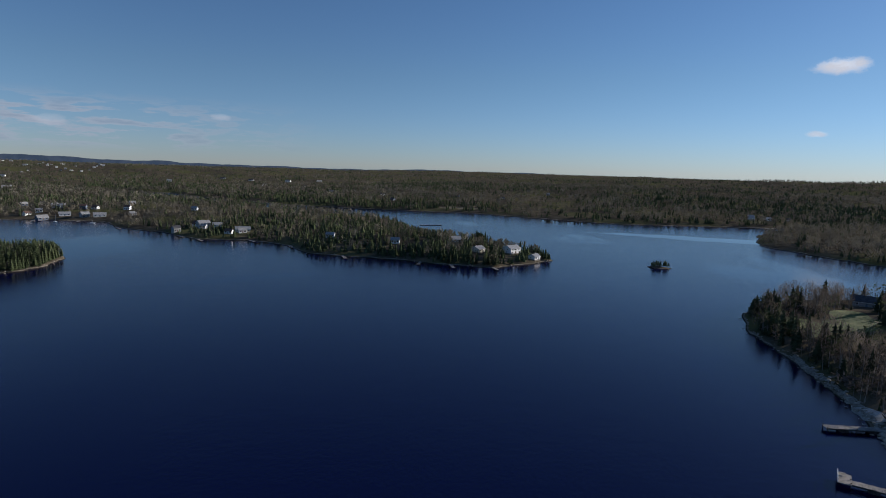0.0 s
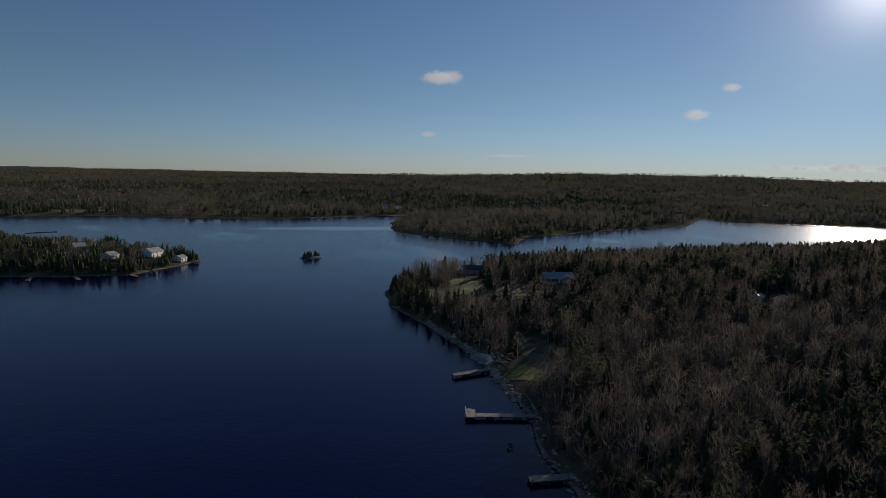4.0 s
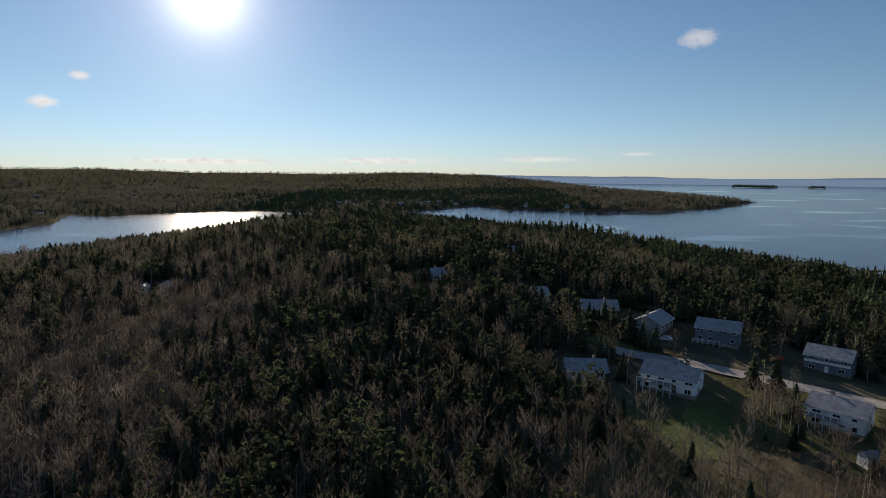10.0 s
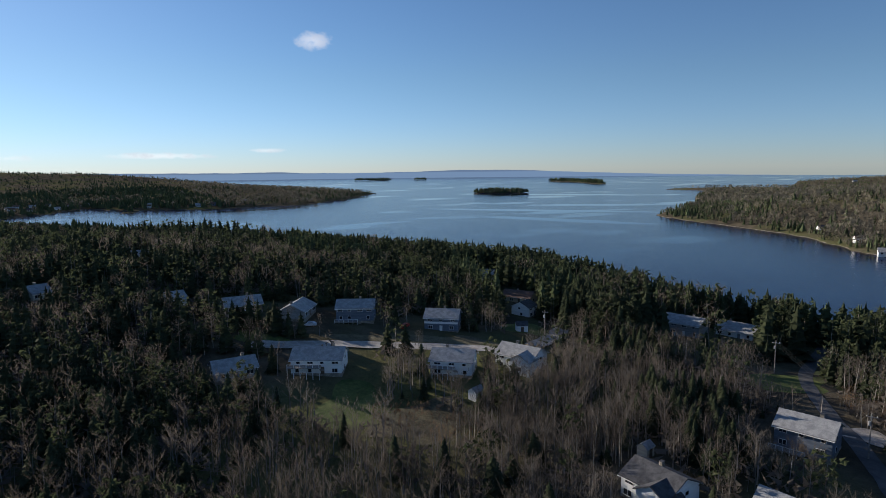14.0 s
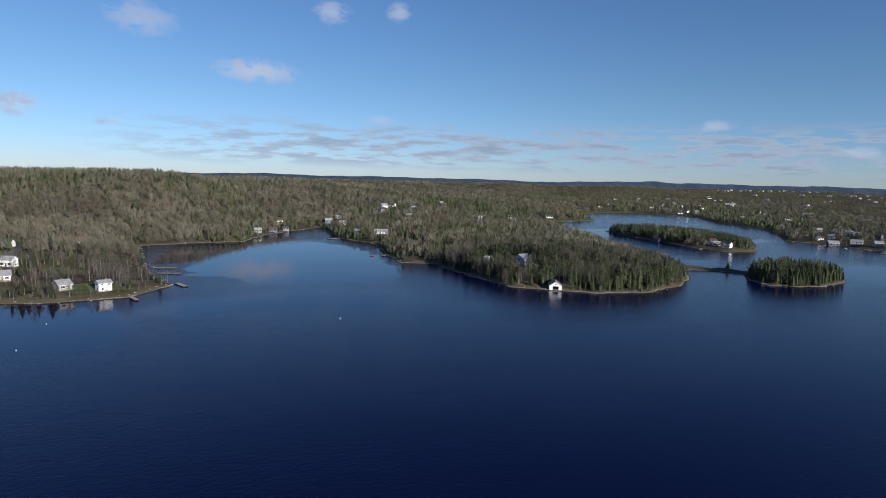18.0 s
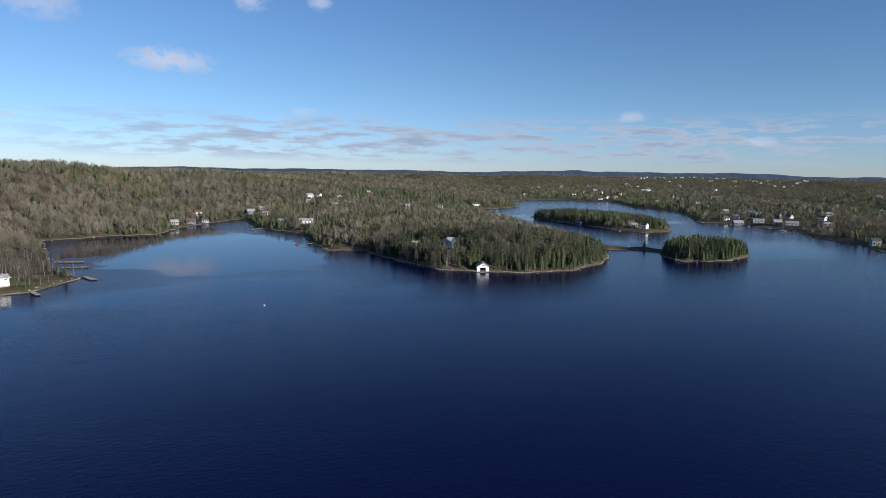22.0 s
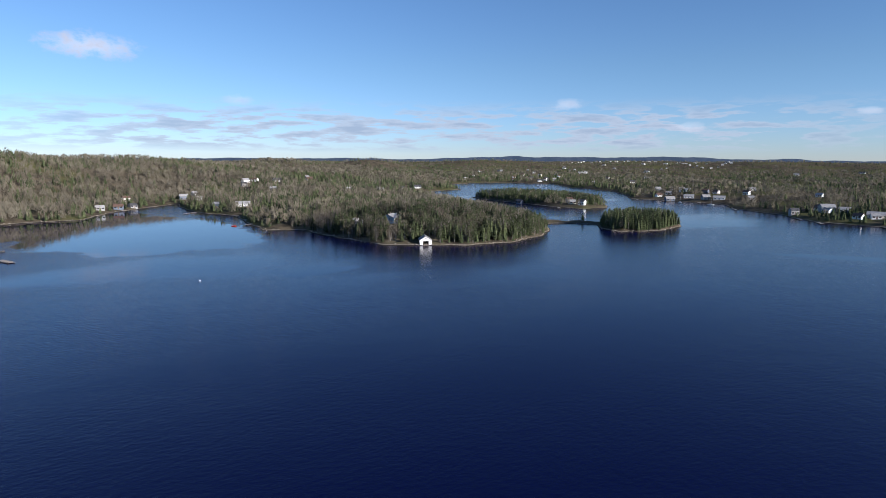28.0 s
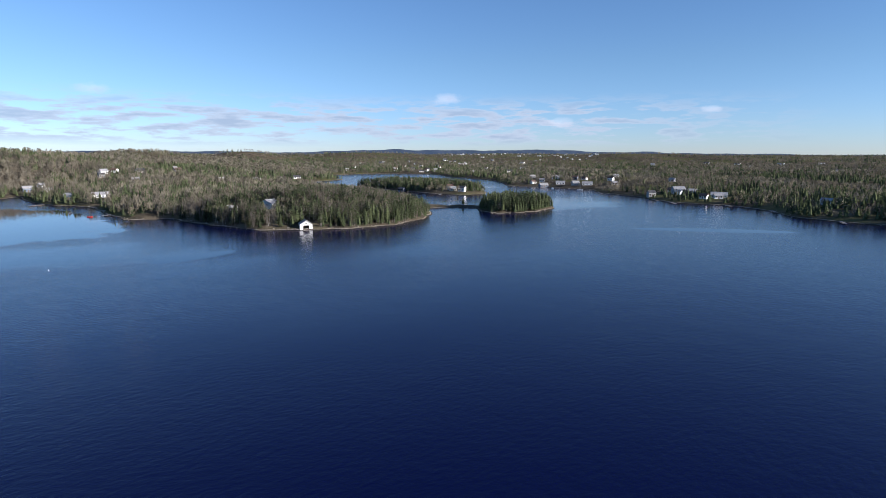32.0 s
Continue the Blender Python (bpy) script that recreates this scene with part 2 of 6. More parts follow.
def water_material():
    """Dark lake water: small wind ripples, with smoother slicks lying on it."""
    mat = bpy.data.materials.new("lake_water")
    mat.use_nodes = True
    n = Nodes(mat.node_tree)
    place = n.add("ShaderNodeNewGeometry").outputs["Position"]
    flow = n.vmath("MULTIPLY", place, (1.0, 1.0, 0.0)).outputs[0]
    slick = n.span(n.noise(n.vmath("MULTIPLY", flow, (1.0, 0.45, 1.0)).outputs[0], 1 / 120, 3.0, 0.5), 0.55, 0.68)
    slick = n.math("MULTIPLY", slick, 0.75)
    ragged = n.noise(flow, 1 / 45, 3.0, 0.55)
    for cx, cy, rx, ry, turn, soft_edge in CALMS:
        c, m = math.cos(radians(turn)), math.sin(radians(turn))
        u = n.math("DIVIDE", n.math("ADD", n.vmath("DOT_PRODUCT", flow, (c, m, 0)).outputs["Value"], -(cx * c + cy * m)), rx)
        v = n.math("DIVIDE", n.math("ADD", n.vmath("DOT_PRODUCT", flow, (-m, c, 0)).outputs["Value"], cx * m - cy * c), ry)
        d = n.math("ADD", n.math("ADD", n.math("MULTIPLY", u, u), n.math("MULTIPLY", v, v)), n.math("MULTIPLY", n.math("SUBTRACT", ragged, 0.5), 2.2))
        slick = n.math("MAXIMUM", slick, n.span(d, 1.02 + 0.4 * soft_edge, 1.0 - 0.6 * soft_edge))
    chop = n.noise(n.vmath("MULTIPLY", flow, (1.0, 0.55, 1.0)).outputs[0], 1 / 1.0, 3.0, 0.6)
    swell = n.noise(flow, 1 / 9, 2.0)
    rough = n.math("ADD", 0.16, n.math("MULTIPLY", slick, -0.13))
    shader = n.add("ShaderNodeBsdfPrincipled", Roughness=rough, IOR=1.33, **{"Base Color": (0.0008, 0.0014, 0.029, 1), "Specular IOR Level": 0.3})
    height = n.math("ADD", n.math("MULTIPLY", chop, 1.0), n.math("MULTIPLY", swell, 0.8))
    bump = n.add("ShaderNodeBump", Height=height, Distance=0.16)
    n.link(n.math("SUBTRACT", 0.5, n.math("MULTIPLY", slick, 0.46)), bump.inputs["Strength"])
    n.link(bump.outputs[0], shader.inputs["Normal"])
    n.link(shader.outputs[0], n.add("ShaderNodeOutputMaterial").inputs[0])
    return mat


FLOOR, WATER = ground_material(), water_material()
# paler FAR copies of needles and twigs put distant woods' lightness into colour
SPRUCE = material("spruce_needles", ((0.042, 0.053, 0.031), (0.098, 0.112, 0.06)), 9.0, 0.85, grain=0.25, through=0.45, spec=0.03)
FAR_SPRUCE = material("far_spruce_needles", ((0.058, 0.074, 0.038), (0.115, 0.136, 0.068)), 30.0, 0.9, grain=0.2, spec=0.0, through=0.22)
PINE = material("pine_needles", ((0.05, 0.063, 0.033), (0.106, 0.122, 0.06)), 9.0, 0.9, grain=0.3, through=0.42, spec=0.03)
TWIGS = material("bare_twigs", ((0.096, 0.08, 0.066), (0.186, 0.158, 0.13)), 12.0, 0.9, through=0.4, spec=0.03)
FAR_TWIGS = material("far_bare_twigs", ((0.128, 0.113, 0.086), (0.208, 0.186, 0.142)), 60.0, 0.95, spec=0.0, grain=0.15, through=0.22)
BARK = material("bark", ((0.13, 0.116, 0.1), (0.32, 0.295, 0.26)), 5.0, 0.95, grain=0.3)
RUSSET = material("russet_twigs", ((0.13, 0.07, 0.036), (0.24, 0.15, 0.08)), 3.0, 0.9)
LAWN = material("lawn_grass", ((0.065, 0.095, 0.02), (0.15, 0.165, 0.045)), 9.0, 0.95, bump=0.4, grain=0.4)
DRY_GRASS = material("dry_grass", ((0.1, 0.085, 0.045), (0.2, 0.165, 0.09)), 5.0, 0.95, bump=0.5, grain=0.5)
GRAVEL = material("gravel", ((0.3, 0.27, 0.24), (0.5, 0.46, 0.41)), 3.0, 0.95, bump=0.4, grain=0.3)
ASPHALT = material("asphalt", ((0.07, 0.07, 0.072), (0.14, 0.135, 0.13)), 5.0, 0.9, bump=0.2, grain=0.2)
WHITE = material("white_siding", ((0.74, 0.74, 0.72), (0.86, 0.86, 0.84)), 2.0, 0.6, grain=0.1, stretch=(0.3, 0.3, 3))
CREAM = material("cream_siding", ((0.5, 0.46, 0.38), (0.64, 0.6, 0.5)), 2.0, 0.65, grain=0.1, stretch=(0.3, 0.3, 3))
BLUE_GREY = material("blue_grey_siding", ((0.1, 0.13, 0.17), (0.17, 0.2, 0.25)), 2.0, 0.65, grain=0.15, stretch=(0.3, 0.3, 3))
GREY_SIDING = material("grey_siding", ((0.24, 0.24, 0.24), (0.36, 0.36, 0.35)), 2.0, 0.65, grain=0.15, stretch=(0.3, 0.3, 3))
BROWN_SIDING = material("brown_shingle_siding", ((0.11, 0.075, 0.05), (0.2, 0.14, 0.1)), 2.0, 0.75, grain=0.2, stretch=(0.3, 0.3, 3))
GREEN_SIDING = material("green_siding", ((0.04, 0.08, 0.06), (0.08, 0.13, 0.1)), 2.0, 0.7, grain=0.15)
GREY_ROOF = material("grey_shingles", ((0.26, 0.26, 0.26), (0.42, 0.415, 0.4)), 1.2, 0.5, bump=0.3, grain=0.35)
DARK_ROOF = material("dark_shingles", ((0.045, 0.045, 0.05), (0.1, 0.1, 0.105)), 1.2, 0.75, bump=0.3, grain=0.35)
BROWN_ROOF = material("brown_shingles", ((0.1, 0.06, 0.045), (0.17, 0.11, 0.085)), 1.2, 0.8, bump=0.3, grain=0.35)
DECK = material("weathered_timber", ((0.19, 0.17, 0.15), (0.36, 0.33, 0.3)), 0.8, 0.85, grain=0.35, stretch=(1, 1, 1))
PILING = material("wet_timber", ((0.04, 0.033, 0.027), (0.1, 0.085, 0.07)), 0.8, 0.7, grain=0.3)
STONE = material("shore_stone", ((0.18, 0.16, 0.13), (0.42, 0.375, 0.31)), 1.5, 0.9, bump=0.4, grain=0.4)
PALE_ROCK = material("pale_bare_rock", ((0.26, 0.24, 0.21), (0.5, 0.47, 0.43)), 2.5, 0.85, bump=0.5, grain=0.4)
GLASS = material("window_glass", ((0.012, 0.014, 0.018), (0.03, 0.034, 0.04)), 2.0, 0.06, spec=0.6)
TRIM_WHITE = material("white_trim_paint", ((0.7, 0.7, 0.68), (0.8, 0.8, 0.78)), 1.0, 0.5)
SHADE_BLACK = material("painted_shade_black", ((0.008, 0.008, 0.008), (0.015, 0.014, 0.013)), 1.0, 0.9)
RED_PAINT = material("red_paint", ((0.35, 0.03, 0.02), (0.45, 0.05, 0.03)), 1.0, 0.4)
CAR_PAINT = material("pale_car_paint", ((0.5, 0.52, 0.55), (0.6, 0.62, 0.64)), 1.0, 0.25, spec=0.6)
RUBBER = material("tyre_rubber", ((0.012, 0.012, 0.012), (0.03, 0.03, 0.03)), 0.3, 0.8)
METAL = material("galvanised_metal", ((0.4, 0.4, 0.4), (0.5, 0.5, 0.5)), 1.0, 0.45, metal=0.8)
# ---- plan: the shores (x east of the first heading, y along it), hills and clearings, in metres ----
MAINLAND_A = [(-16, -62), (-50, -78), (-90, -100), (-122, -124), (-150, -142), (-173, -145), (-184, -141), (-206, -136), (-223, -129),
              (-238, -122), (-284, -117), (-308, -105), (-319, -90), (-313, -66), (-319, -29), (-352, -10), (-384, -24), (-464, -36),
              (-537, -46), (-556, -1), (-558, 38), (-616, 62), (-662, 98), (-705, 135), (-640, 128), (-577, 130), (-531, 152),
              (-452, 141), (-409, 138), (-393, 161), (-354, 161), (-327, 167), (-300, 171), (-285, 189), (-269, 210), (-264, 247),
              (-277, 282), (-299, 311), (-335, 340)]
MAINLAND_B = [(-400, 352), (-520, 400), (-640, 440), (-765, 477), (-780, 540), (-802, 604), (-900, 655), (-985, 715), (-1012, 785), (-990, 862), (-890, 905), (-767, 822), (-638, 782), (-560, 722), (-492, 645), (-446, 655), (-366, 652), (-329, 603),
              (-269, 574), (-243, 548), (-215, 527), (-171, 532), (-127, 503), (-103, 462), (-31, 444), (11, 425), (43, 418),
              (94, 459), (84, 500), (30, 560), (-20, 640), (-40, 730), (-75, 800), (-200, 880), (-330, 960), (-480, 1090)]
FAR_A = [(-620, 1200), (-900, 1380), (-880, 1440), (-670, 1300), (-575, 1269), (-423, 1121), (-269, 1020), (-125, 967), (66, 932),
         (183, 849), (253, 812), (372, 813), (428, 814), (516, 822), (549, 862), (470, 800), (395, 720), (345, 632), (332, 600), (347, 546), (365, 480),
         (387, 443), (433, 487), (519, 496), (619, 507), (782, 517), (944, 604), (903, 530), (981, 470), (1078, 354), (1040, 279), (1010, 185)]
HOME_FAR = [(950, 160), (830, 195), (680, 268), (530, 308), (398, 328), (320, 347), (286, 340), (253, 341), (219, 337), (186, 329), (174, 317),
            (160, 299), (150, 279), (142, 258), (141, 235), (137, 210), (133, 185), (127, 166), (121, 146), (115, 130), (108, 116), (99, 102),
            (92, 84), (78, 58), (52, 18), (24, -26)]
SEA_NORTH = [(3300, -700), (2600, -760), (1771, -862), (1530, -812), (1334, -636), (1245, -585), (1190, -500), (1119, -424), (1122, -254),
             (1181, -130), (1300, -70), (1157, 0), (1085, 62), (980, 95), (900, 45), (810, -18), (706, -52), (606, -104), (506, -168), (426, -210), (338, -242), (265, -266), (190, -248), (148, -234),
             (100, -240), (72, -252), (46, -270)]
SEA_SOUTH = [(52, -306), (71, -318), (88, -336), (98, -357), (84, -400), (92, -462), (137, -483), (195, -524), (270, -597), (332, -628), (414, -661),
             (514, -706), (548, -780), (640, -1000), (800, -1250), (950, -1560), (1124, -1590), (1080, -1740), (900, -1900), (1250, -2700),
             (1500, -5200)]
# two waters: the lake with its inlets, closed all round, and the sea bay that runs out to the horizon
LAKE = MAINLAND_A + MAINLAND_B + FAR_A + HOME_FAR
SEA = SEA_NORTH + SEA_SOUTH + [(5300, -5200), (5300, -700)]
ISLANDS = [[(-314, 373), (-284, 346), (-262, 340), (-253, 357), (-252, 384), (-262, 414), (-278, 428), (-305, 412)],
           [(-624, 486), (-582, 475), (-514, 469), (-441, 463), (-411, 469), (-406, 500), (-431, 530), (-520, 570), (-610, 560)],
           [(-350, 326), (-332, 332), (-322, 352), (-304, 364), (-304, 380), (-330, 374), (-348, 350)],
           [(160, 441), (169, 436), (181, 440), (179, 448), (165, 450)],
           [(1345, -1020), (1300, -1000), (1210, -1085), (1225, -1130), (1290, -1140), (1350, -1080)],
           [(1380, -1000), (1358, -1008), (1362, -1030), (1385, -1024)],
           [(2330, -2240), (1960, -2120), (1700, -1935), (1660, -1960), (1850, -2160), (2250, -2330)],
           [(3500, -1690), (3350, -1880), (3420, -1930), (3560, -1750)],
           [(3360, -2050), (3260, -2080), (3300, -2140), (3390, -2100)],
           [(1395, -2190), (1370, -2200), (1385, -2225), (1405, -2210)],
           [(1142, -125), (1128, -108), (1112, -116), (1122, -140)]]
# hills: x, y, radius across, radius along, turn in degrees, height
HILLS = [(-420, -640, 330, 560, 65, 30), (-900, -260, 260, 420, 10, 27), (-770, -75, 150, 110, 20, 12), (-810, -10, 110, 80, 0, 11), (-1280, 60, 200, 160, 0, 9), (60, -900, 330, 420, 20, 26), (-1250, -150, 420, 520, 0, 20), (-1150, 250, 240, 300, 30, 12),
         (-1500, 520, 300, 380, 0, 14), (-2400, 700, 600, 800, 0, 9), (-1900, 1500, 350, 500, 30, 6), (-330, 250, 80, 120, 40, 6), (240, 60, 220, 150, -20, 14),
         (560, 120, 260, 130, -15, 16), (250, -90, 120, 90, 0, 5), (-30, 520, 130, 60, 20, 5), (-300, 800, 260, 160, 0, 4), (1700, -300, 400, 400, 0, 14),
         (1500, 900, 500, 500, 0, 16), (600, 1500, 600, 400, 0, 18), (300, -700, 200, 150, 0, 14), (470, -100, 230, 75, -25, 8), (640, -10, 200, 80, -25, 8),
         (-1680, 890, 110, 150, 30, 30), (-1930, 1700, 200, 260, 0, 19), (-3300, 1000, 400, 600, 0, 6), (-1200, 2500, 500, 260, 0, 15), (-2300, 3000, 700, 500, 0, 14),
         (-900, 3700, 500, 300, 0, 9), (-3300, 2300, 600, 500, 0, 4), (400, 3900, 700, 300, 0, 8),
         (-1450, 540, 110, 110, 0, 15), (-3700, 1500, 300, 500, 20, 5), (-2900, 3400, 400, 400, 0, 3)]
# the long ridge beyond the lake: heading from the middle, height
for heading, top in ((20, 7), (28, 16), (36, 18), (44, 31), (52, 29), (60, 29), (68, 22), (76, 18), (84, 18), (90, 31), (97, 26)):
    HILLS.append((2500 * math.sin(radians(heading)), 2500 * math.cos(radians(heading)), 330, 480, -heading, top))


def inside_and_distance(x, y, ring):
    """For arrays x, y: whether they lie within the ring, and the distance to its edge."""
    p = np.array(ring, float)
    within = np.zeros(x.shape, bool)
    near = np.full(x.shape, 1e9)
    for (ax, ay), (bx, by) in zip(p, np.roll(p, -1, 0)):
        ex, ey = bx - ax, by - ay
        k = np.clip(((x - ax) * ex + (y - ay) * ey) / (ex * ex + ey * ey), 0, 1)
        near = np.minimum(near, (x - ax - k * ex) ** 2 + (y - ay - k * ey) ** 2)
        if ey != 0:
            within ^= ((ay > y) != (by > y)) & (x < ex * (y - ay) / ey + ax)
    return within, np.sqrt(near)


def wobble(x, y, size, seed=0.0):
    """Smooth uneven waves of about this size, from -1 to 1."""
    a, b = x / size + seed * 3.1, y / size - seed * 1.7
    return (np.sin(2.1 * a + 1.3 * np.sin(1.7 * b + seed)) + np.sin(2.7 * b - 1.1 * np.sin(2.3 * a + 2 * seed)) + np.sin(1.6 * (a + b) + 0.9 * np.sin(3.1 * (a - b)))) / 3


def inland(x, y):
    """Signed distance from the shore: positive on land."""
    x, y = np.asarray(x, float), np.asarray(y, float)
    r = np.hypot(x, y)
    j = np.clip((r - 60) / 400, 0.3, 2.5)
    xs = x + j * (2.2 * wobble(x, y, 14, 1) + 1.2 * wobble(x, y, 5, 2))
    ys = y + j * (2.2 * wobble(x, y, 14, 3) + 1.2 * wobble(x, y, 5, 4))
    best = None
    for ring in (LAKE, SEA):
        within, near = inside_and_distance(xs, ys, ring)
        s = np.where(within, -near, near)
        best = s if best is None else np.minimum(best, s)
    for ring in ISLANDS:
        within, near = inside_and_distance(xs, ys, ring)
        best = np.maximum(best, np.where(within, near, -near))
    return best


def ramp(a, lo, hi):
    k = np.clip((a - lo) / (hi - lo), 0, 1)
    return k * k * (3 - 2 * k)


def ground_height(x, y, s=None):
    """The height of the ground above the water; below it off the shore."""
    x, y = np.asarray(x, float), np.asarray(y, float)
    s = inland(x, y) if s is None else s
    r = np.hypot(x, y)
    p = np.maximum(s, 0)
    z = 1.6 * (1 - np.exp(-p / 4)) + 7 * (1 - np.exp(-p / 90)) + 20 * ramp(p, 150, 1500) + 12 * ramp(r, 2600, 4600) * ramp(p, 0, 300) * ramp(x, -900, 100)
    rise = ramp(p, 0, 220)
    for hx, hy, ra, rb, turn, top in HILLS:
        c, n = math.cos(radians(turn)), math.sin(radians(turn))
        u, v = (x - hx) * c + (y - hy) * n, -(x - hx) * n + (y - hy) * c
        z = z + top * np.exp(-((u / ra) ** 2 + (v / rb) ** 2)) * (rise if top > 8 else ramp(p, 0, 60))
    z = z + ramp(p, 3, 60) * 0.7 * wobble(x, y, 22, 5) + ramp(p, 60, 400) * 3.5 * wobble(x, y, 130, 6) + ramp(p, 200, 900) * 6 * wobble(x, y, 420, 7)
    return np.where(s > 0, z, np.maximum(s * 0.25, -5) - 0.3)

# ---- mesh helpers ----
def fast_mesh(name, verts, faces, materials, slots=None, smooth=False):
    """A mesh from arrays: verts (N, 3), faces (M, 3 or 4)."""
    verts, faces = np.asarray(verts, np.float32), np.asarray(faces, np.int32)
    me = bpy.data.meshes.new(name)
    count, per = faces.shape
    me.vertices.add(len(verts))
    me.vertices.foreach_set("co", verts.ravel())
    me.loops.add(count * per)
    me.loops.foreach_set("vertex_index", faces.ravel())
    me.polygons.add(count)
    me.polygons.foreach_set("loop_start", np.arange(0, count * per, per, dtype=np.int32))
    if slots is not None:
        me.polygons.foreach_set("material_index", np.asarray(slots, np.int32))
    me.polygons.foreach_set("use_smooth", np.full(count, smooth))
    for m in materials:
        me.materials.append(m)
    me.update(calc_edges=True)
    return me


def mesh_of(name, bm, *materials):
    me = bpy.data.meshes.new(name)
    bm.to_mesh(me)
    bm.free()
    for m in materials:
        me.materials.append(m)
    return me


def part(name, bm, mat, parent, label=""):
    """One mesh object under a thing or a part."""
    ob = new(name, mesh_of(name, bm, mat))
    ob.parent = parent
    return tagged(ob, label)


def thing(name, m, label, category, group=""):
    """The empty at the base of a thing, which holds its parts."""
    ob = new(name)
    ob.empty_display_size = 0.3
    ob.matrix_world = m
    return tagged(ob, label, category, group)


def box(bm, x0, x1, y0, y1, z0, z1, slot=0):
    v = [bm.verts.new(p) for p in ((x0, y0, z0), (x1, y0, z0), (x1, y1, z0), (x0, y1, z0), (x0, y0, z1), (x1, y0, z1), (x1, y1, z1), (x0, y1, z1))]
    for f in ((3, 2, 1, 0), (4, 5, 6, 7), (0, 1, 5, 4), (1, 2, 6, 5), (2, 3, 7, 6), (3, 0, 4, 7)):
        bm.faces.new([v[i] for i in f]).material_index = slot
    return bm


def boxed(*a):
    return box(bmesh.new(), *a)


def rod(bm, a, b, ra, rb, sides=6):
    """A tapered round bar between two points."""
    a, b = Vector(a), Vector(b)
    q = (b - a).to_track_quat("Z", "Y")
    rings = []
    for p, r in ((a, ra), (b, rb)):
        rings.append([bm.verts.new(p + q @ Vector((r * math.cos(k * 2 * math.pi / sides), r * math.sin(k * 2 * math.pi / sides), 0))) for k in range(sides)])
    for k in range(sides):
        bm.faces.new((rings[0][k], rings[0][(k + 1) % sides], rings[1][(k + 1) % sides], rings[1][k]))
    bm.faces.new(rings[0][::-1]), bm.faces.new(rings[1])
    return bm


# ---- ground and water ----
HEADINGS, RINGS = 660, 270
turns = np.linspace(0, 2 * np.pi, HEADINGS, endpoint=False)
radii = np.concatenate([[0.0], np.geomspace(12, 4960, RINGS)])
rr, tt = np.meshgrid(radii, turns, indexing="ij")
gx, gy = rr * np.sin(tt), rr * np.cos(tt)
gs = inland(gx, gy)
gz = ground_height(gx, gy, gs)
rows_i, cols_i = np.meshgrid(np.arange(RINGS), np.arange(HEADINGS), indexing="ij")
nxt = (cols_i + 1) % HEADINGS
quads = np.stack([rows_i * HEADINGS + cols_i, (rows_i + 1) * HEADINGS + cols_i, (rows_i + 1) * HEADINGS + nxt, rows_i * HEADINGS + nxt], -1).reshape(-1, 4)
quads = quads[:, ::-1]
tagged(new("ground", fast_mesh("ground", np.stack([gx, gy, gz], -1).reshape(-1, 3), quads, [FLOOR], smooth=True)),
       "brown forest floor with pale rocky shores round the water", "ground", kind="structure")
W = 96
ring_w = np.concatenate([[0.0], np.geomspace(60, 4970, 14)])
wr, wt = np.meshgrid(ring_w, np.linspace(0, 2 * np.pi, W, endpoint=False), indexing="ij")
ri, ci = np.meshgrid(np.arange(len(ring_w) - 1), np.arange(W), indexing="ij")
wq = np.stack([ri * W + ci, (ri + 1) * W + ci, (ri + 1) * W + (ci + 1) % W, ri * W + (ci + 1) % W], -1).reshape(-1, 4)[:, ::-1]
tagged(new("water", fast_mesh("water", np.stack([wr * np.sin(wt), wr * np.cos(wt), 0 * wr], -1).reshape(-1, 3), wq, [WATER], smooth=True)),
       "dark blue rippled lake and sea water with smoother slicks", "water", kind="structure")

# ---- roads and lawns, laid on the ground ----
CLEARINGS, ROADS, HOUSE_SPOTS = [], [], []


def lift(x, y):
    return float(ground_height(x, y))


def strip(name, line, wide, mat, label, category, over=0.12):
    """A band that follows the ground along a line."""
    p = np.array(line, float)
    pts = []
    for i in range(len(p) - 1):
        for k in np.linspace(0, 1, 9)[:-1]:
            a, b, c, d = p[max(i - 1, 0)], p[i], p[i + 1], p[min(i + 2, len(p) - 1)]
            pts.append(0.5 * ((2 * b) + (-a + c) * k + (2 * a - 5 * b + 4 * c - d) * k ** 2 + (-a + 3 * b - 3 * c + d) * k ** 3))
    pts.append(p[-1])
    pts = np.array(pts)
    way = np.gradient(pts, axis=0)
    way /= np.linalg.norm(way, axis=1)[:, None]
    side = np.stack([-way[:, 1], way[:, 0]], 1)
    edge = 1 + 0.12 * wobble(pts[:, 0], pts[:, 1], 4, 3)
    verts = []
    for off in (-0.5, -0.17, 0.17, 0.5):
        q = pts + side * wide * off * edge[:, None]
        z = ground_height(q[:, 0], q[:, 1])
        zc = ground_height(pts[:, 0], pts[:, 1])
        verts.append(np.column_stack([q, np.maximum(z, zc) + over]))
    n = len(pts)
    faces = [(j * n + i, j * n + i + 1, (j + 1) * n + i + 1, (j + 1) * n + i) for j in range(3) for i in range(n - 1)]
    ROADS.append(([tuple(q) for q in p], wide))
    return tagged(new(name, fast_mesh(name, np.concatenate(verts), faces, [mat], smooth=True)), label, category, kind="structure")


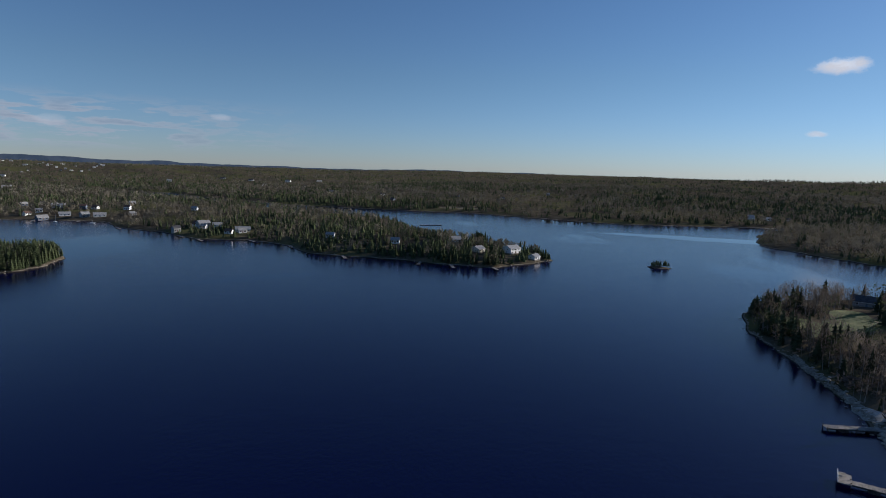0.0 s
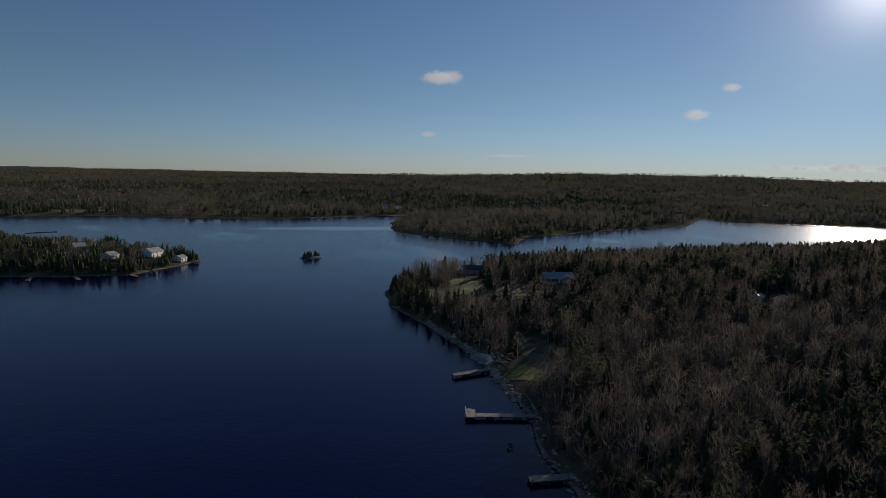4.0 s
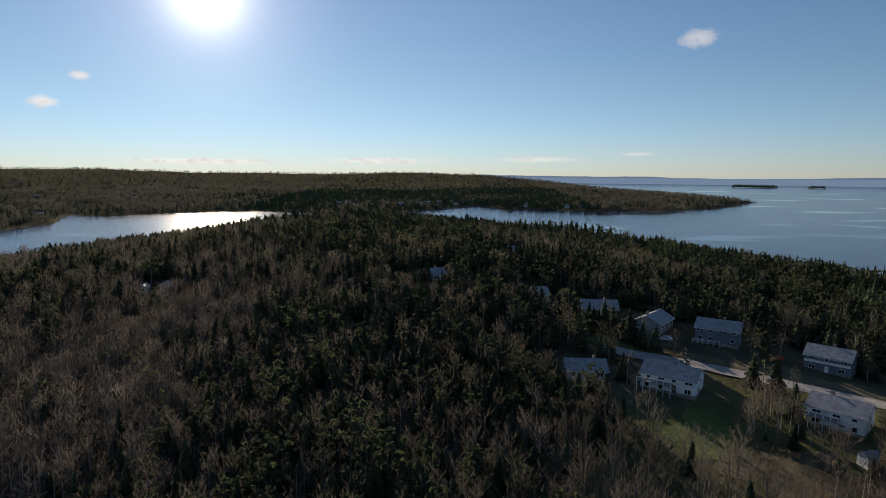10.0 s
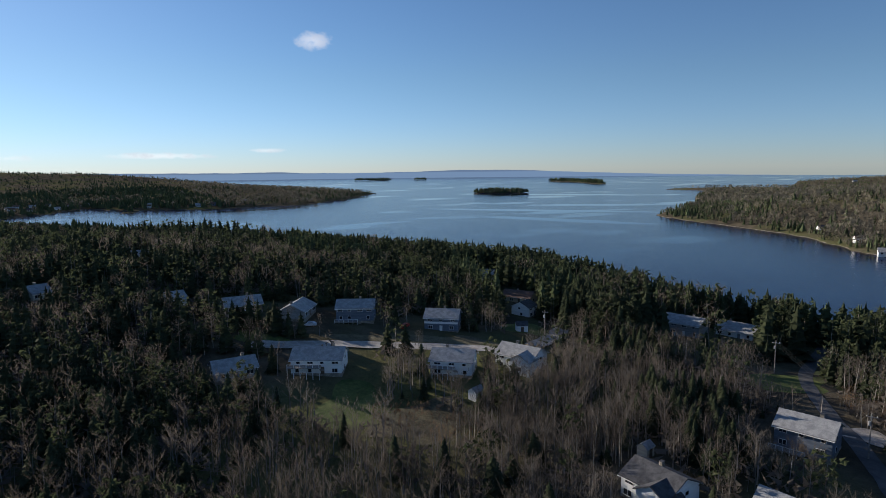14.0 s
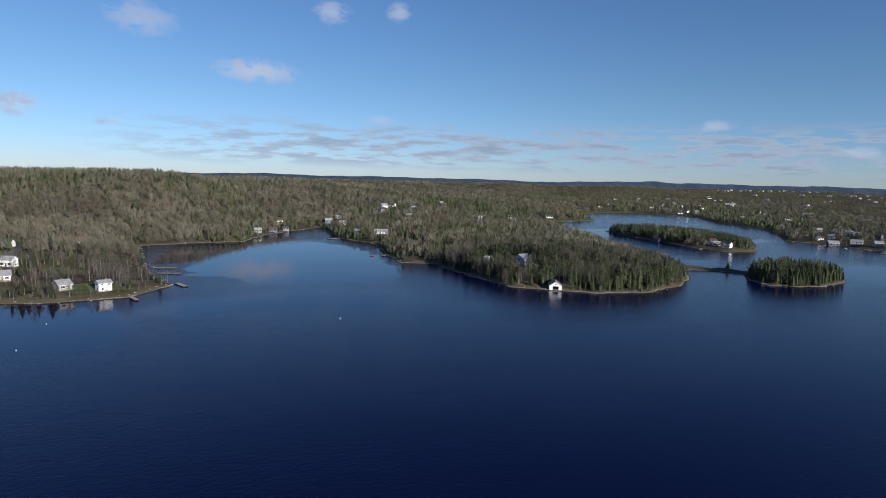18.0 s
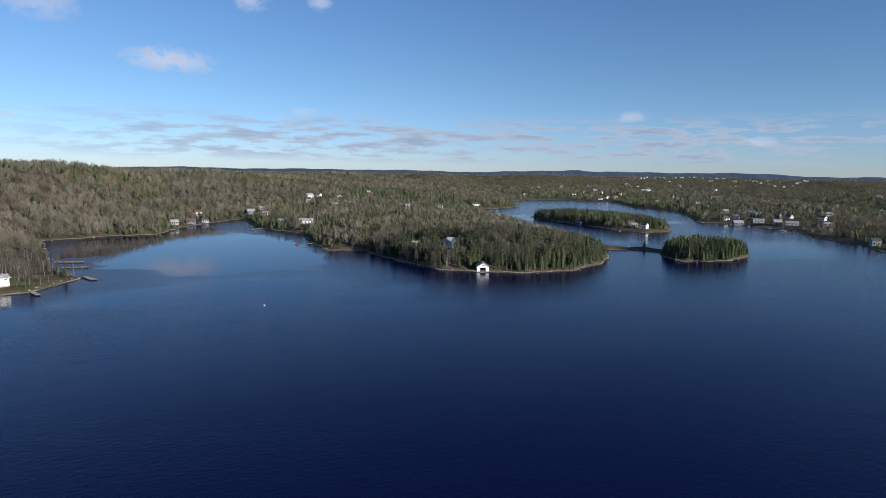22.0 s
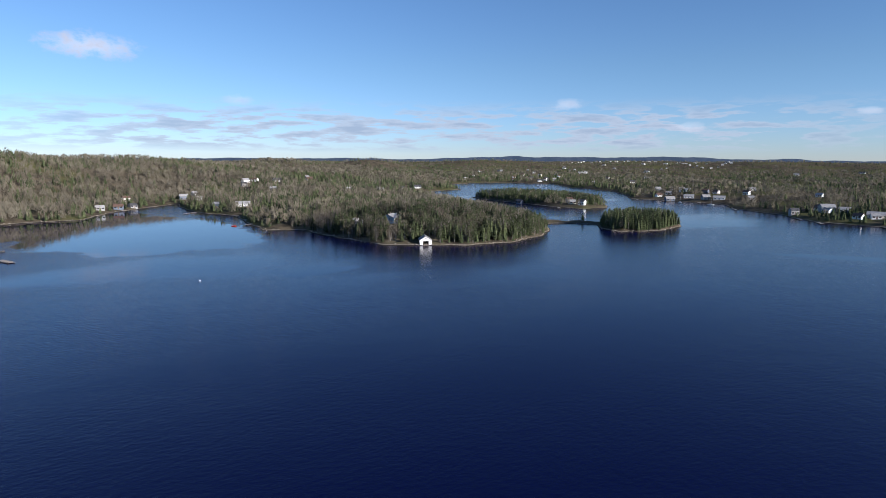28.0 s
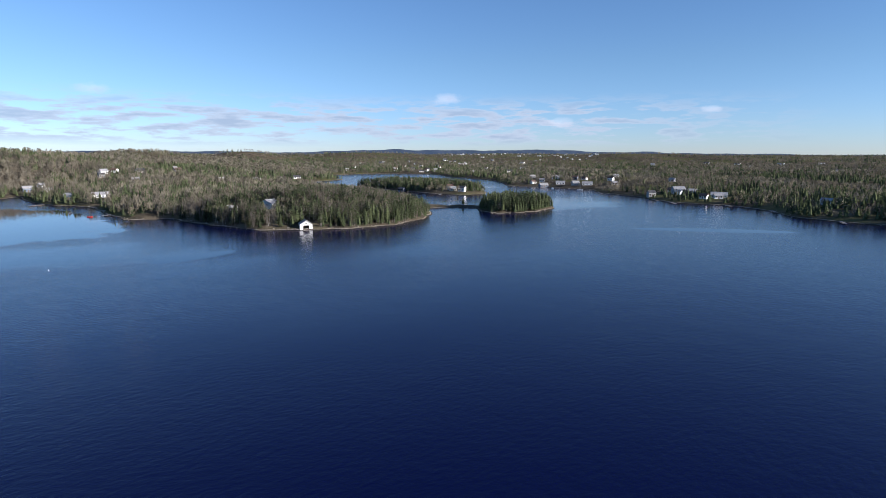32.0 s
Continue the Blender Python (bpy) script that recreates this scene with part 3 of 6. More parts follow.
def patch(name, x, y, rx, ry, turn, mat, label, category="lawn", over=0.1):
    """A clearing of grass or earth that follows the ground, with an uneven outline."""
    rings, sides = 6, 28
    c, n = math.cos(radians(turn)), math.sin(radians(turn))
    places = [(x, y)]
    for i in range(1, rings + 1):
        for k in range(sides):
            a = 2 * math.pi * k / sides
            q = (i / rings) * (1 + 0.16 * math.sin(3 * a + x) + 0.1 * math.sin(5 * a + y))
            u, v = rx * q * math.cos(a), ry * q * math.sin(a)
            places.append((x + u * c - v * n, y + u * n + v * c))
    places = np.array(places)
    verts = np.column_stack([places, ground_height(places[:, 0], places[:, 1]) + over])
    bm = bmesh.new()
    vs = [bm.verts.new(p) for p in verts]
    for k in range(sides):
        bm.faces.new((vs[0], vs[1 + k], vs[1 + (k + 1) % sides]))
        for i in range(rings - 1):
            a, b = 1 + i * sides + k, 1 + i * sides + (k + 1) % sides
            bm.faces.new((vs[a], vs[a + sides], vs[b + sides], vs[b]))
    for f in bm.faces:
        f.smooth = True
    for k in (-0.55, 0, 0.55):
        CLEARINGS.append((x + k * rx * c, y + k * rx * n, 0.95 * min(rx, ry)))
    return tagged(new(name, mesh_of(name, bm, mat)), label, category, kind="structure")


strip("road", [(176, -48), (170, -58), (165, -71), (158, -86), (148, -102), (139, -116), (141, -134), (152, -155), (176, -189), (196, -212)], 6.5, GRAVEL,
      "pale gravel road between the houses", "road")
strip("road", [(100, -246), (89, -215), (79, -182), (62, -155), (48, -139), (38, -126), (29, -112), (16, -92)], 3.8, ASPHALT, "worn grey asphalt lane past the houses", "road")
strip("road", [(-150, -175), (-190, -170), (-218, -165), (-233, -167), (-258, -166), (-304, -172), (-350, -150), (-395, -120), (-440, -110), (-500, -112), (-560, -90)], 6.0, ASPHALT,
      "grey asphalt shore road past the cottages", "road")
patch("lawn", 127, -58, 13, 8, -30, LAWN, "green lawn behind the white house")
CLEARINGS.append((141, -48, 9))
patch("lawn", -278, -172, 22, 8, -5, DRY_GRASS, "rough grass beside the shore road")
patch("lawn", -225, -185, 20, 9, 5, DRY_GRASS, "rough grass above the shore road")
patch("lawn", -345, -128, 16, 9, -20, LAWN, "grass between the cottages")
CLEARINGS.extend(((-352, 196, 8), (-333, 340, 15), (-322, 356, 14), (-312, 370, 11)))
patch("lawn", 112, -68, 9, 12, 10, DRY_GRASS, "dry brown clearing with cut brush")
patch("lawn", 156, -143, 12, 8, 20, LAWN, "green lawn beside the gravel road")
patch("lawn", 180, -52, 9, 5, 40, LAWN, "small green lawn beside the gravel road")
patch("lawn", 150, -112, 10, 5, 40, DRY_GRASS, "dry grass verge beside the road")
# open ground along the gravel road and the lane
CLEARINGS.extend(((182, -72, 8), (172, -80, 8), (164, -88, 9), (166, -102, 8), (158, -110, 8), (150, -120, 9), (146, -130, 8), (142, -142, 8), (131, -57, 9), (142, -70, 8),
                  (66, -153, 8), (54, -140, 8), (44, -132, 7), (74, -172, 8), (84, -186, 8), (102, -180, 9), (136, -103, 6), (154, -140, 8), (48, -127, 7), (43, -121, 7), (38, -113, 6), (36, -124, 6), (60, -162, 6)))
patch("yard", 160, -90, 22, 7, 62, DRY_GRASS, "pale dry yards along the gravel road", "yard", 0.06)
for hx, hy in ((197, -175), (175, -158), (129, -196), (118, -216), (168, -113), (187, -88)):
    for k in (14, 24, 34):
        CLEARINGS.append((hx * (1 - k / math.hypot(hx, hy)), hy * (1 - k / math.hypot(hx, hy)), 7.5))
patch("turning_place", 51, -147, 6, 4, 20, GRAVEL, "gravel turning place beside the lane", "parking")
patch("parking_place", 20, -131, 6, 4, 0, ASPHALT, "grey asphalt parking place", "parking")
patch("lawn", 80, -168, 9, 15, -30, LAWN, "rough grass slope above the lane")
patch("lawn", 196, 268, 24, 12, 60, LAWN, "green lawn on the wooded headland")
patch("lawn", 170, 262, 18, 9, 70, LAWN, "green lawn above the wooded shore")
CLEARINGS.extend(((172, 256, 15), (185, 240, 17), (210, 236, 14), (141, 146, 10), (124, 137, 6), (222, 268, 12)))
patch("rock_ledge", 131, 166, 3.2, 9, 8, PALE_ROCK, "pale bare rock ledge beside the jetty", "rock", 0.25)
patch("lawn", 205, 236, 22, 11, 20, DRY_GRASS, "dull grass slope on the headland")
patch("lawn", 131, 144, 6, 9, 0, LAWN, "grass bank above the lake wall")
patch("lawn", 150, 163, 17, 8, 70, DRY_GRASS, "grassy bank above the jetty")
patch("lawn", -250, -142, 26, 7, -10, LAWN, "green lawns along the shore")
patch("lawn", -200, -150, 22, 6, 5, LAWN, "green lawns along the shore")
patch("lawn", -335, -48, 9, 16, 10, LAWN, "green lawn by the shore cottages")
patch("lawn", -325, -100, 10, 12, 20, DRY_GRASS, "grassy ground between the cottages")
patch("lawn", -380, -70, 14, 10, 20, LAWN, "grass between the cottages")
patch("lawn", -310, -145, 20, 9, -10, LAWN, "grass between the cottages")
patch("lawn", -500, 175, 24, 16, 0, DRY_GRASS, "pale open field among the woods")
patch("lawn", -1000, 660, 30, 60, 40, DRY_GRASS, "brown open field by the inlet")
patch("lawn", 40, 985, 40, 16, 0, DRY_GRASS, "brown open field on the far shore")

# ---- houses ----
WORDS = {WHITE: "white", CREAM: "cream", BLUE_GREY: "blue-grey", GREY_SIDING: "grey", BROWN_SIDING: "brown", GREEN_SIDING: "green"}
ROOF_WORDS = {GREY_ROOF: "grey", DARK_ROOF: "dark", BROWN_ROOF: "brown"}


def gable_walls(w, d, h, rise):
    bm = bmesh.new()
    rows = [[bm.verts.new((x, y, z)) for y, z in ((-d / 2, -1.2), (d / 2, -1.2), (d / 2, h), (0, h + rise), (-d / 2, h))] for x in (-w / 2, w / 2)]
    bm.faces.new(rows[0][::-1]), bm.faces.new(rows[1])
    for k in range(5):
        bm.faces.new((rows[0][k], rows[0][(k + 1) % 5], rows[1][(k + 1) % 5], rows[1][k]))
    return bm


def gable_roof(w, d, h, rise, over=0.45, thick=0.22):
    bm = bmesh.new()
    slope = rise / (d / 2)
    e = d / 2 + over
    prof = [(-e, h - over * slope + 0.02), (0, h + rise + 0.02), (e, h - over * slope + 0.02), (e, h - over * slope + thick), (0, h + rise + thick + 0.05), (-e, h - over * slope + thick)]
    rows = [[bm.verts.new((x, y, z)) for y, z in prof] for x in (-w / 2 - over, w / 2 + over)]
    for a, b, c, dd in ((0, 1, 4, 5), (1, 2, 3, 4)):
        bm.faces.new([rows[0][i] for i in (a, b, c, dd)]), bm.faces.new([rows[1][i] for i in (dd, c, b, a)])
    for k in range(6):
        bm.faces.new((rows[0][k], rows[1][k], rows[1][(k + 1) % 6], rows[0][(k + 1) % 6]))
    bmesh.ops.recalc_face_normals(bm, faces=bm.faces)
    return bm


def window(parent, x, y, z, w, h, side, fine=True):
    """A window on a wall: side 0 front, 1 back, 2 and 3 the gable ends. Frame with a dark pane set in it."""
    def slab(u0, u1, z0, z1, out):
        if side < 2:
            k = -1 if side == 0 else 1
            return sorted((u0, u1)) + sorted((y, y + k * out)) + [z0, z1]
        k = -1 if side == 2 else 1
        return sorted((x, x + k * out)) + sorted((u0, u1)) + [z0, z1]
    c = x if side < 2 else y
    bm = boxed(*slab(c - w / 2, c + w / 2, z, z + h, 0.07))
    frame_part = part("window", bm, TRIM_WHITE, parent)
    g = bmesh.new()
    if fine and w > 1.3:
        box(g, *slab(c - w / 2 + 0.1, c - 0.05, z + 0.1, z + h - 0.1, 0.1)), box(g, *slab(c + 0.05, c + w / 2 - 0.1, z + 0.1, z + h - 0.1, 0.1))
    else:
        box(g, *slab(c - w / 2 + 0.1, c + w / 2 - 0.1, z + 0.1, z + h - 0.1, 0.1))
    part("pane", g, GLASS, frame_part)


def house(x, y, w, d, storeys, wall, roof, turn, extra=""):
    """A house of a known plan whose long front looks back to the middle of the place, turned by so many degrees."""
    r = math.hypot(x, y)
    z = lift(x, y)
    rng = random.Random(int(x * 7 + y * 13))
    h, rise = 2.7 * storeys if storeys < 2 else 4.8, min(d, 10) * (0.24 if wall is not WHITE or storeys < 2 else 0.38)
    kind = "bungalow" if storeys == 1 else "two-storey house" if storeys == 2 else "split-level house"
    near_to = "among the woods" if r < 300 and y > -300 else "near the shore"
    ob = thing("house", pose(x, y, z, 0, 0, math.degrees(math.atan2(-x, y)) + turn), f"{WORDS[wall]} {kind} with {ROOF_WORDS[roof]} shingle roof {near_to}", "house", "houses round the bay")
    part("wall", gable_walls(w, d, h, rise), wall, ob)
    part("roof", gable_roof(w, d, h, rise), roof, ob)
    part("foundation", boxed(-w / 2 - 0.04, w / 2 + 0.04, -d / 2 - 0.04, d / 2 + 0.04, -1.6, 0.35), STONE, ob)
    floors = (0.9,) if storeys == 1 else (0.5, 2.9) if storeys == 1.5 else (0.9, 3.6)
    for lv, base in enumerate(floors):
        n = max(2, int(w / 3.2))
        for i in range(n):
            if lv == 0 and i == n // 2:
                continue
            u = -w / 2 + w * (i + 0.5) / n + rng.uniform(-0.3, 0.3)
            top = min(1.25, h - base - 0.25)
            if top > 0.5:
                window(ob, u, -d / 2, base, rng.choice((1.1, 1.6, 1.9)), top, 0)
                if i % 2 == 0:
                    window(ob, u, d / 2, base, 1.2, top, 1, False)
        for side in (2, 3):
            window(ob, (-1 if side == 2 else 1) * w / 2, rng.uniform(-0.2, 0.2) * d, base, 1.1, min(1.2, h - base - 0.25), side, False)
    u = -w / 2 + w * (max(2, int(w / 3.2)) // 2 + 0.5) / max(2, int(w / 3.2))
    door = part("door", boxed(u - 0.5, u + 0.5, -d / 2 - 0.08, -d / 2, 0.1, 2.15), rng.choice((TRIM_WHITE, BROWN_SIDING, BLUE_GREY)), ob, "panelled front door")
    part("handle", boxed(u + 0.34, u + 0.4, -d / 2 - 0.14, -d / 2 - 0.08, 1.0, 1.15), METAL, door)
    cx = rng.uniform(-0.3, 0.3) * w
    chim = part("chimney", boxed(cx - 0.35, cx + 0.35, 0.4, 1.1, h, h + rise + 0.8), STONE, ob)
    part("chimney_cap", boxed(cx - 0.42, cx + 0.42, 0.33, 1.17, h + rise + 0.8, h + rise + 0.92), DARK_ROOF, chim)
    for k in (-1, 1):
        part("gutter", boxed(-w / 2 - 0.45, w / 2 + 0.45, k * (d / 2 + 0.5) - 0.06, k * (d / 2 + 0.5) + 0.06, h - 0.33, h - 0.2), TRIM_WHITE, ob)
    if extra in ("deck", "porch"):
        zf = 0.5 if extra == "porch" else (2.6 if storeys == 1.5 else 0.6)
        deck = part("deck", boxed(-w / 2 - 0.4, w * 0.1, -d / 2 - 2.6, -d / 2 - 0.1, zf - 0.18, zf), DECK, ob, "weathered timber deck")
        for k in range(6):
            px = -w / 2 - 0.3 + k * (w * 0.6 + 0.3) / 5
            part("post", boxed(px - 0.07, px + 0.07, -d / 2 - 2.55, -d / 2 - 2.4, -1.2, zf + 0.95), TRIM_WHITE, deck)
        part("rail", boxed(-w / 2 - 0.4, w * 0.1, -d / 2 - 2.56, -d / 2 - 2.46, zf + 0.88, zf + 0.98), TRIM_WHITE, deck)
        for k in range(5):
            part("step", boxed(w * 0.1, w * 0.1 + 1.1, -d / 2 - 2.5 + 0.28 * k, -d / 2 - 2.2 + 0.28 * k, zf - 0.2 * (k + 1) - 0.1, zf - 0.2 * (k + 1)), DECK, deck)
    if extra == "white_top":
        part("upper_wall", boxed(-w / 2 - 0.05, w / 2 + 0.05, -d / 2 - 0.06, -d / 2 - 0.01, 2.75, 3.45), TRIM_WHITE, ob, "white band of trim")
    if extra == "wing":
        wing = part("wing", gable_walls(w * 0.42, d * 0.7, h * 0.92, rise * 0.8), wall, ob, "gabled wing set crosswise")
        wing.matrix_local = pose(w * 0.24, -d * 0.42, 0, 0, 0, 90)
        part("wing_roof", gable_roof(w * 0.42, d * 0.7, h * 0.92, rise * 0.8), roof, wing)
        bm = boxed(-w * 0.21 - 0.07, -w * 0.21, -0.8, 0.8, 0.8, 2.0)
        pane = part("window", bm, TRIM_WHITE, wing)
        part("pane", boxed(-w * 0.21 - 0.1, -w * 0.21 - 0.06, -0.68, 0.68, 0.9, 1.9), GLASS, pane)
    reach = 0.62 * w + 2.0
    HOUSE_SPOTS.append((x, y, 0.6 * w + 1.5))
    CLEARINGS.append((x, y, reach))
    for k in (0.9, 1.8) if r > 250 else (0.8,):
        CLEARINGS.append((x - x / r * k * reach, y - y / r * k * reach, reach * (0.9 if k < 1 else 0.7)))
    if r > 250:
        for k in (2.7, 3.5):
            CLEARINGS.append((x - x / r * k * reach, y - y / r * k * reach, 0.5 * reach))
    CLEARINGS.append((x + 0.93 * reach * 1.1, y + 0.36 * reach * 1.1, reach * 0.8))
    return ob


def cottage(x, y, w, storeys, wall, roof, turn):
    """A plainer house, far off among the trees."""
    r = math.hypot(x, y)
    d, h = min(0.75 * w, 9.0), 2.6 * min(storeys, 1.5)
    rise = d * 0.34
    z = lift(x, y)
    ob = thing("cottage", pose(x, y, z, 0, 0, math.degrees(math.atan2(-x, y)) + turn), f"distant {WORDS[wall]} cottage with {ROOF_WORDS[roof]} roof among trees", "house", "far cottages")
    part("wall", gable_walls(w, d, h, rise), wall, ob)
    part("roof", gable_roof(w, d, h, rise), roof, ob)
    for u in (-0.3, 0.3):
        part("window", boxed(u * w - 0.8, u * w + 0.8, -d / 2 - 0.08, -d / 2, 1.0, 2.2), GLASS, ob)
    part("door", boxed(-0.5, 0.5, -d / 2 - 0.06, -d / 2, 0.0, 2.1), BROWN_SIDING, ob)
    reach = 0.6 * w + 2
    HOUSE_SPOTS.append((x, y, reach))
    CLEARINGS.append((x, y, reach))
    for k in ((1.0, 2.0) if r < 700 else (1.0, 2.2, 3.6)):
        CLEARINGS.append((x - x / r * k * reach, y - y / r * k * reach, reach * 0.75))
    return ob


# near and middle houses
house(207.4, -54.6, 12.2, 9.0, 1, BROWN_SIDING, GREY_ROOF, 8)
house(195.5, -70.1, 12.7, 9.1, 1, GREY_SIDING, GREY_ROOF, 70)
house(186.8, -88.5, 12.8, 9.0, 2, BLUE_GREY, GREY_ROOF, -8, "porch")
house(168.3, -113.1, 11.6, 9.0, 2, BLUE_GREY, GREY_ROOF, -10, "white_top")
house(150.0, -59.3, 13.7, 9.0, 1.5, WHITE, GREY_ROOF, -14, "deck")
house(158.4, -38.2, 10.8, 8.0, 1, GREY_SIDING, GREY_ROOF, 10)
house(130.8, -91.1, 11.6, 9.0, 1.5, WHITE, GREY_ROOF, -12, "deck")
house(124.0, -110.1, 12.0, 9.0, 1.5, WHITE, GREY_ROOF, -30, "wing")
house(256.5, -203.4, 14.1, 9.0, 1, WHITE, GREY_ROOF, -20)
house(197.0, -174.6, 13.6, 9.0, 1, CREAM, BROWN_ROOF, -25)
house(175.3, -157.7, 6.3, 8.0, 1.5, WHITE, DARK_ROOF, 60)
house(128.8, -196.2, 15.0, 9.0, 2, GREY_SIDING, GREY_ROOF, -22, "porch")
house(118.1, -215.8, 13.3, 10.0, 1, WHITE, GREY_ROOF, -18)
house(341.0, -184.3, 8.9, 8.0, 1, GREY_SIDING, GREY_ROOF, 0)
house(323.4, -38.3, 8.7, 9.0, 1, BROWN_SIDING, GREY_ROOF, 0)
house(225.6, -35.8, 6.0, 8.0, 1, CREAM, GREY_ROOF, 20)
house(62.4, -88.9, 10.2, 9.0, 1.5, WHITE, DARK_ROOF, -35, "wing")
house(56.1, -131.7, 10.8, 9.0, 2, BLUE_GREY, GREY_ROOF, -12, "porch")
house(35.4, -259.5, 7.2, 5.1, 1, WHITE, DARK_ROOF, 70)
house(255.2, 123.1, 6.1, 4.4, 1, CREAM, GREY_ROOF, 80)
house(253.2, 132.0, 6.0, 3.3, 1, CREAM, GREY_ROOF, 80)
house(231.0, 307.8, 12.5, 11.0, 1, GREY_SIDING, DARK_ROOF, 0)
house(239.8, 240.3, 17.0, 11.0, 1, BLUE_GREY, GREY_ROOF, 15, "wing")
house(252.0, 4.4, 6.0, 9.0, 1, CREAM, GREY_ROOF, 20)
house(334.8, 28.3, 6.8, 9.0, 1, CREAM, GREY_ROOF, 10)
house(-190.4, -154.7, 9.2, 9.0, 1, CREAM, BROWN_ROOF, 10)
house(-221.8, -153.6, 10.2, 9.0, 1, WHITE, DARK_ROOF, -15)
house(-248.1, -156.9, 10.0, 9.0, 1, GREY_SIDING, GREY_ROOF, 15)
house(-265.4, -153.2, 14.2, 9.0, 2, BLUE_GREY, DARK_ROOF, 5, "porch")
house(-286.1, -156.4, 11.9, 9.0, 1, GREY_SIDING, GREY_ROOF, 10)
house(-301.9, -181.3, 6.7, 8.0, 2, WHITE, GREY_ROOF, 60)
house(-237.8, -183.5, 7.1, 8.0, 1, BROWN_SIDING, BROWN_ROOF, 40)
house(-305.9, -146.2, 11.8, 9.0, 1.5, WHITE, GREY_ROOF, 5, "deck")
house(-348.0, -164.1, 14.1, 9.0, 1, WHITE, GREY_ROOF, 20, "wing")
house(-361.2, -109.4, 12.5, 9.0, 1, WHITE, GREY_ROOF, 10)
house(-360.3, -94.2, 10.8, 9.0, 1, CREAM, GREY_ROOF, 0)
house(-334.6, -61.0, 6.0, 8.0, 1, GREY_SIDING, GREY_ROOF, 20)
house(-329.9, -42.4, 6.0, 5.0, 1.5, WHITE, GREY_ROOF, 20)
house(-340.4, 203.0, 9.4, 10.0, 1.5, WHITE, GREY_ROOF, 55, "wing")
house(-365.4, 189.2, 6.0, 8.0, 1, WHITE, GREY_ROOF, 30)
house(-579.5, 173.6, 13.9, 9.0, 1, WHITE, GREY_ROOF, 0)
house(32.7, 467.3, 8.0, 8.0, 1, CREAM, GREY_ROOF, 50)
house(15.4, 501.6, 7.9, 9.0, 1, GREY_SIDING, GREY_ROOF, 20)
house(59.9, 470.7, 11.8, 9.0, 1.5, WHITE, GREY_ROOF, 50)
house(75.8, 454.6, 7.0, 6.5, 1, WHITE, GREY_ROOF, 55)
house(54.4, 525.1, 7.3, 8.0, 1, GREY_SIDING, DARK_ROOF, 15)
house(-425.8, 674.6, 11.4, 8.0, 1, WHITE, GREY_ROOF, 0)
house(-401.4, 671.2, 8.2, 8.0, 1.5, GREY_SIDING, GREY_ROOF, 20)
house(-385.3, 673.4, 12.6, 8.0, 1, WHITE, GREY_ROOF, 0)
house(-235.3, 591.1, 10.9, 9.0, 2, GREY_SIDING, GREY_ROOF, 20)
house(-221.6, 592.4, 8.5, 8.0, 1, WHITE, GREY_ROOF, 0)
house(-186.9, 564.2, 13.6, 9.0, 1, CREAM, GREY_ROOF, 0)
# far houses
cottage(-524, 784, 7.2, 1, WHITE, DARK_ROOF, 37)
cottage(-480, 742, 7.0, 1.5, WHITE, GREY_ROOF, 20)
cottage(-472, 744, 7.0, 1, WHITE, GREY_ROOF, 20)
cottage(-434, 724, 7.3, 2, BLUE_GREY, BROWN_ROOF, -21)
cottage(-418, 722, 7.2, 1, WHITE, BROWN_ROOF, -39)
cottage(-466, 691, 7.0, 1, WHITE, GREY_ROOF, -2)
cottage(-468, 673, 7.0, 1, WHITE, BROWN_ROOF, 36)
cottage(-452, 491, 7.0, 1.5, GREY_SIDING, BROWN_ROOF, 33)
cottage(-428, 485, 7.0, 1.5, WHITE, DARK_ROOF, -28)
cottage(-1016, 909, 7.8, 1, WHITE, BROWN_ROOF, -13)
cottage(-1026, 972, 8.1, 1, GREY_SIDING, DARK_ROOF, 13)
cottage(-965, 960, 7.8, 2, GREY_SIDING, DARK_ROOF, 28)
cottage(-929, 950, 7.6, 2, GREY_SIDING, GREY_ROOF, 3)
cottage(-1589, 1667, 11.0, 1, WHITE, GREY_ROOF, 1)
cottage(-1169, 1312, 8.4, 2, WHITE, GREY_ROOF, 33)
cottage(-1222, 1669, 16.0, 1, WHITE, GREY_ROOF, -32)
cottage(-767, 892, 7.0, 1.5, BLUE_GREY, GREY_ROOF, 4)
cottage(-1508, 1857, 11.5, 1, GREY_SIDING, GREY_ROOF, -38)
cottage(-2597, 2759, 7.3, 1, GREY_SIDING, BROWN_ROOF, -25)
cottage(-2334, 2506, 7.0, 1, WHITE, BROWN_ROOF, 35)
cottage(-2296, 2511, 7.0, 1, WHITE, GREY_ROOF, -36)
cottage(-2289, 2527, 9.8, 1, WHITE, GREY_ROOF, -27)
cottage(-2348, 2616, 10.1, 2, WHITE, GREY_ROOF, 12)
cottage(-2252, 2572, 7.0, 1, WHITE, GREY_ROOF, -35)
cottage(-2451, 2806, 7.1, 1, CREAM, DARK_ROOF, -23)
cottage(-2259, 2621, 9.9, 1.5, GREY_SIDING, BROWN_ROOF, 26)
cottage(-2243, 2632, 9.9, 1.5, WHITE, DARK_ROOF, 15)
cottage(-2194, 2637, 7.0, 1, WHITE, BROWN_ROOF, -7)
cottage(-2214, 2686, 7.0, 2, WHITE, DARK_ROOF, -39)
cottage(-2206, 2718, 7.0, 1.5, CREAM, GREY_ROOF, 8)
cottage(-2304, 2857, 7.0, 2, WHITE, GREY_ROOF, 40)
cottage(-2164, 2709, 7.0, 1, BLUE_GREY, DARK_ROOF, 5)
cottage(-2245, 2840, 7.0, 2, WHITE, BROWN_ROOF, -38)
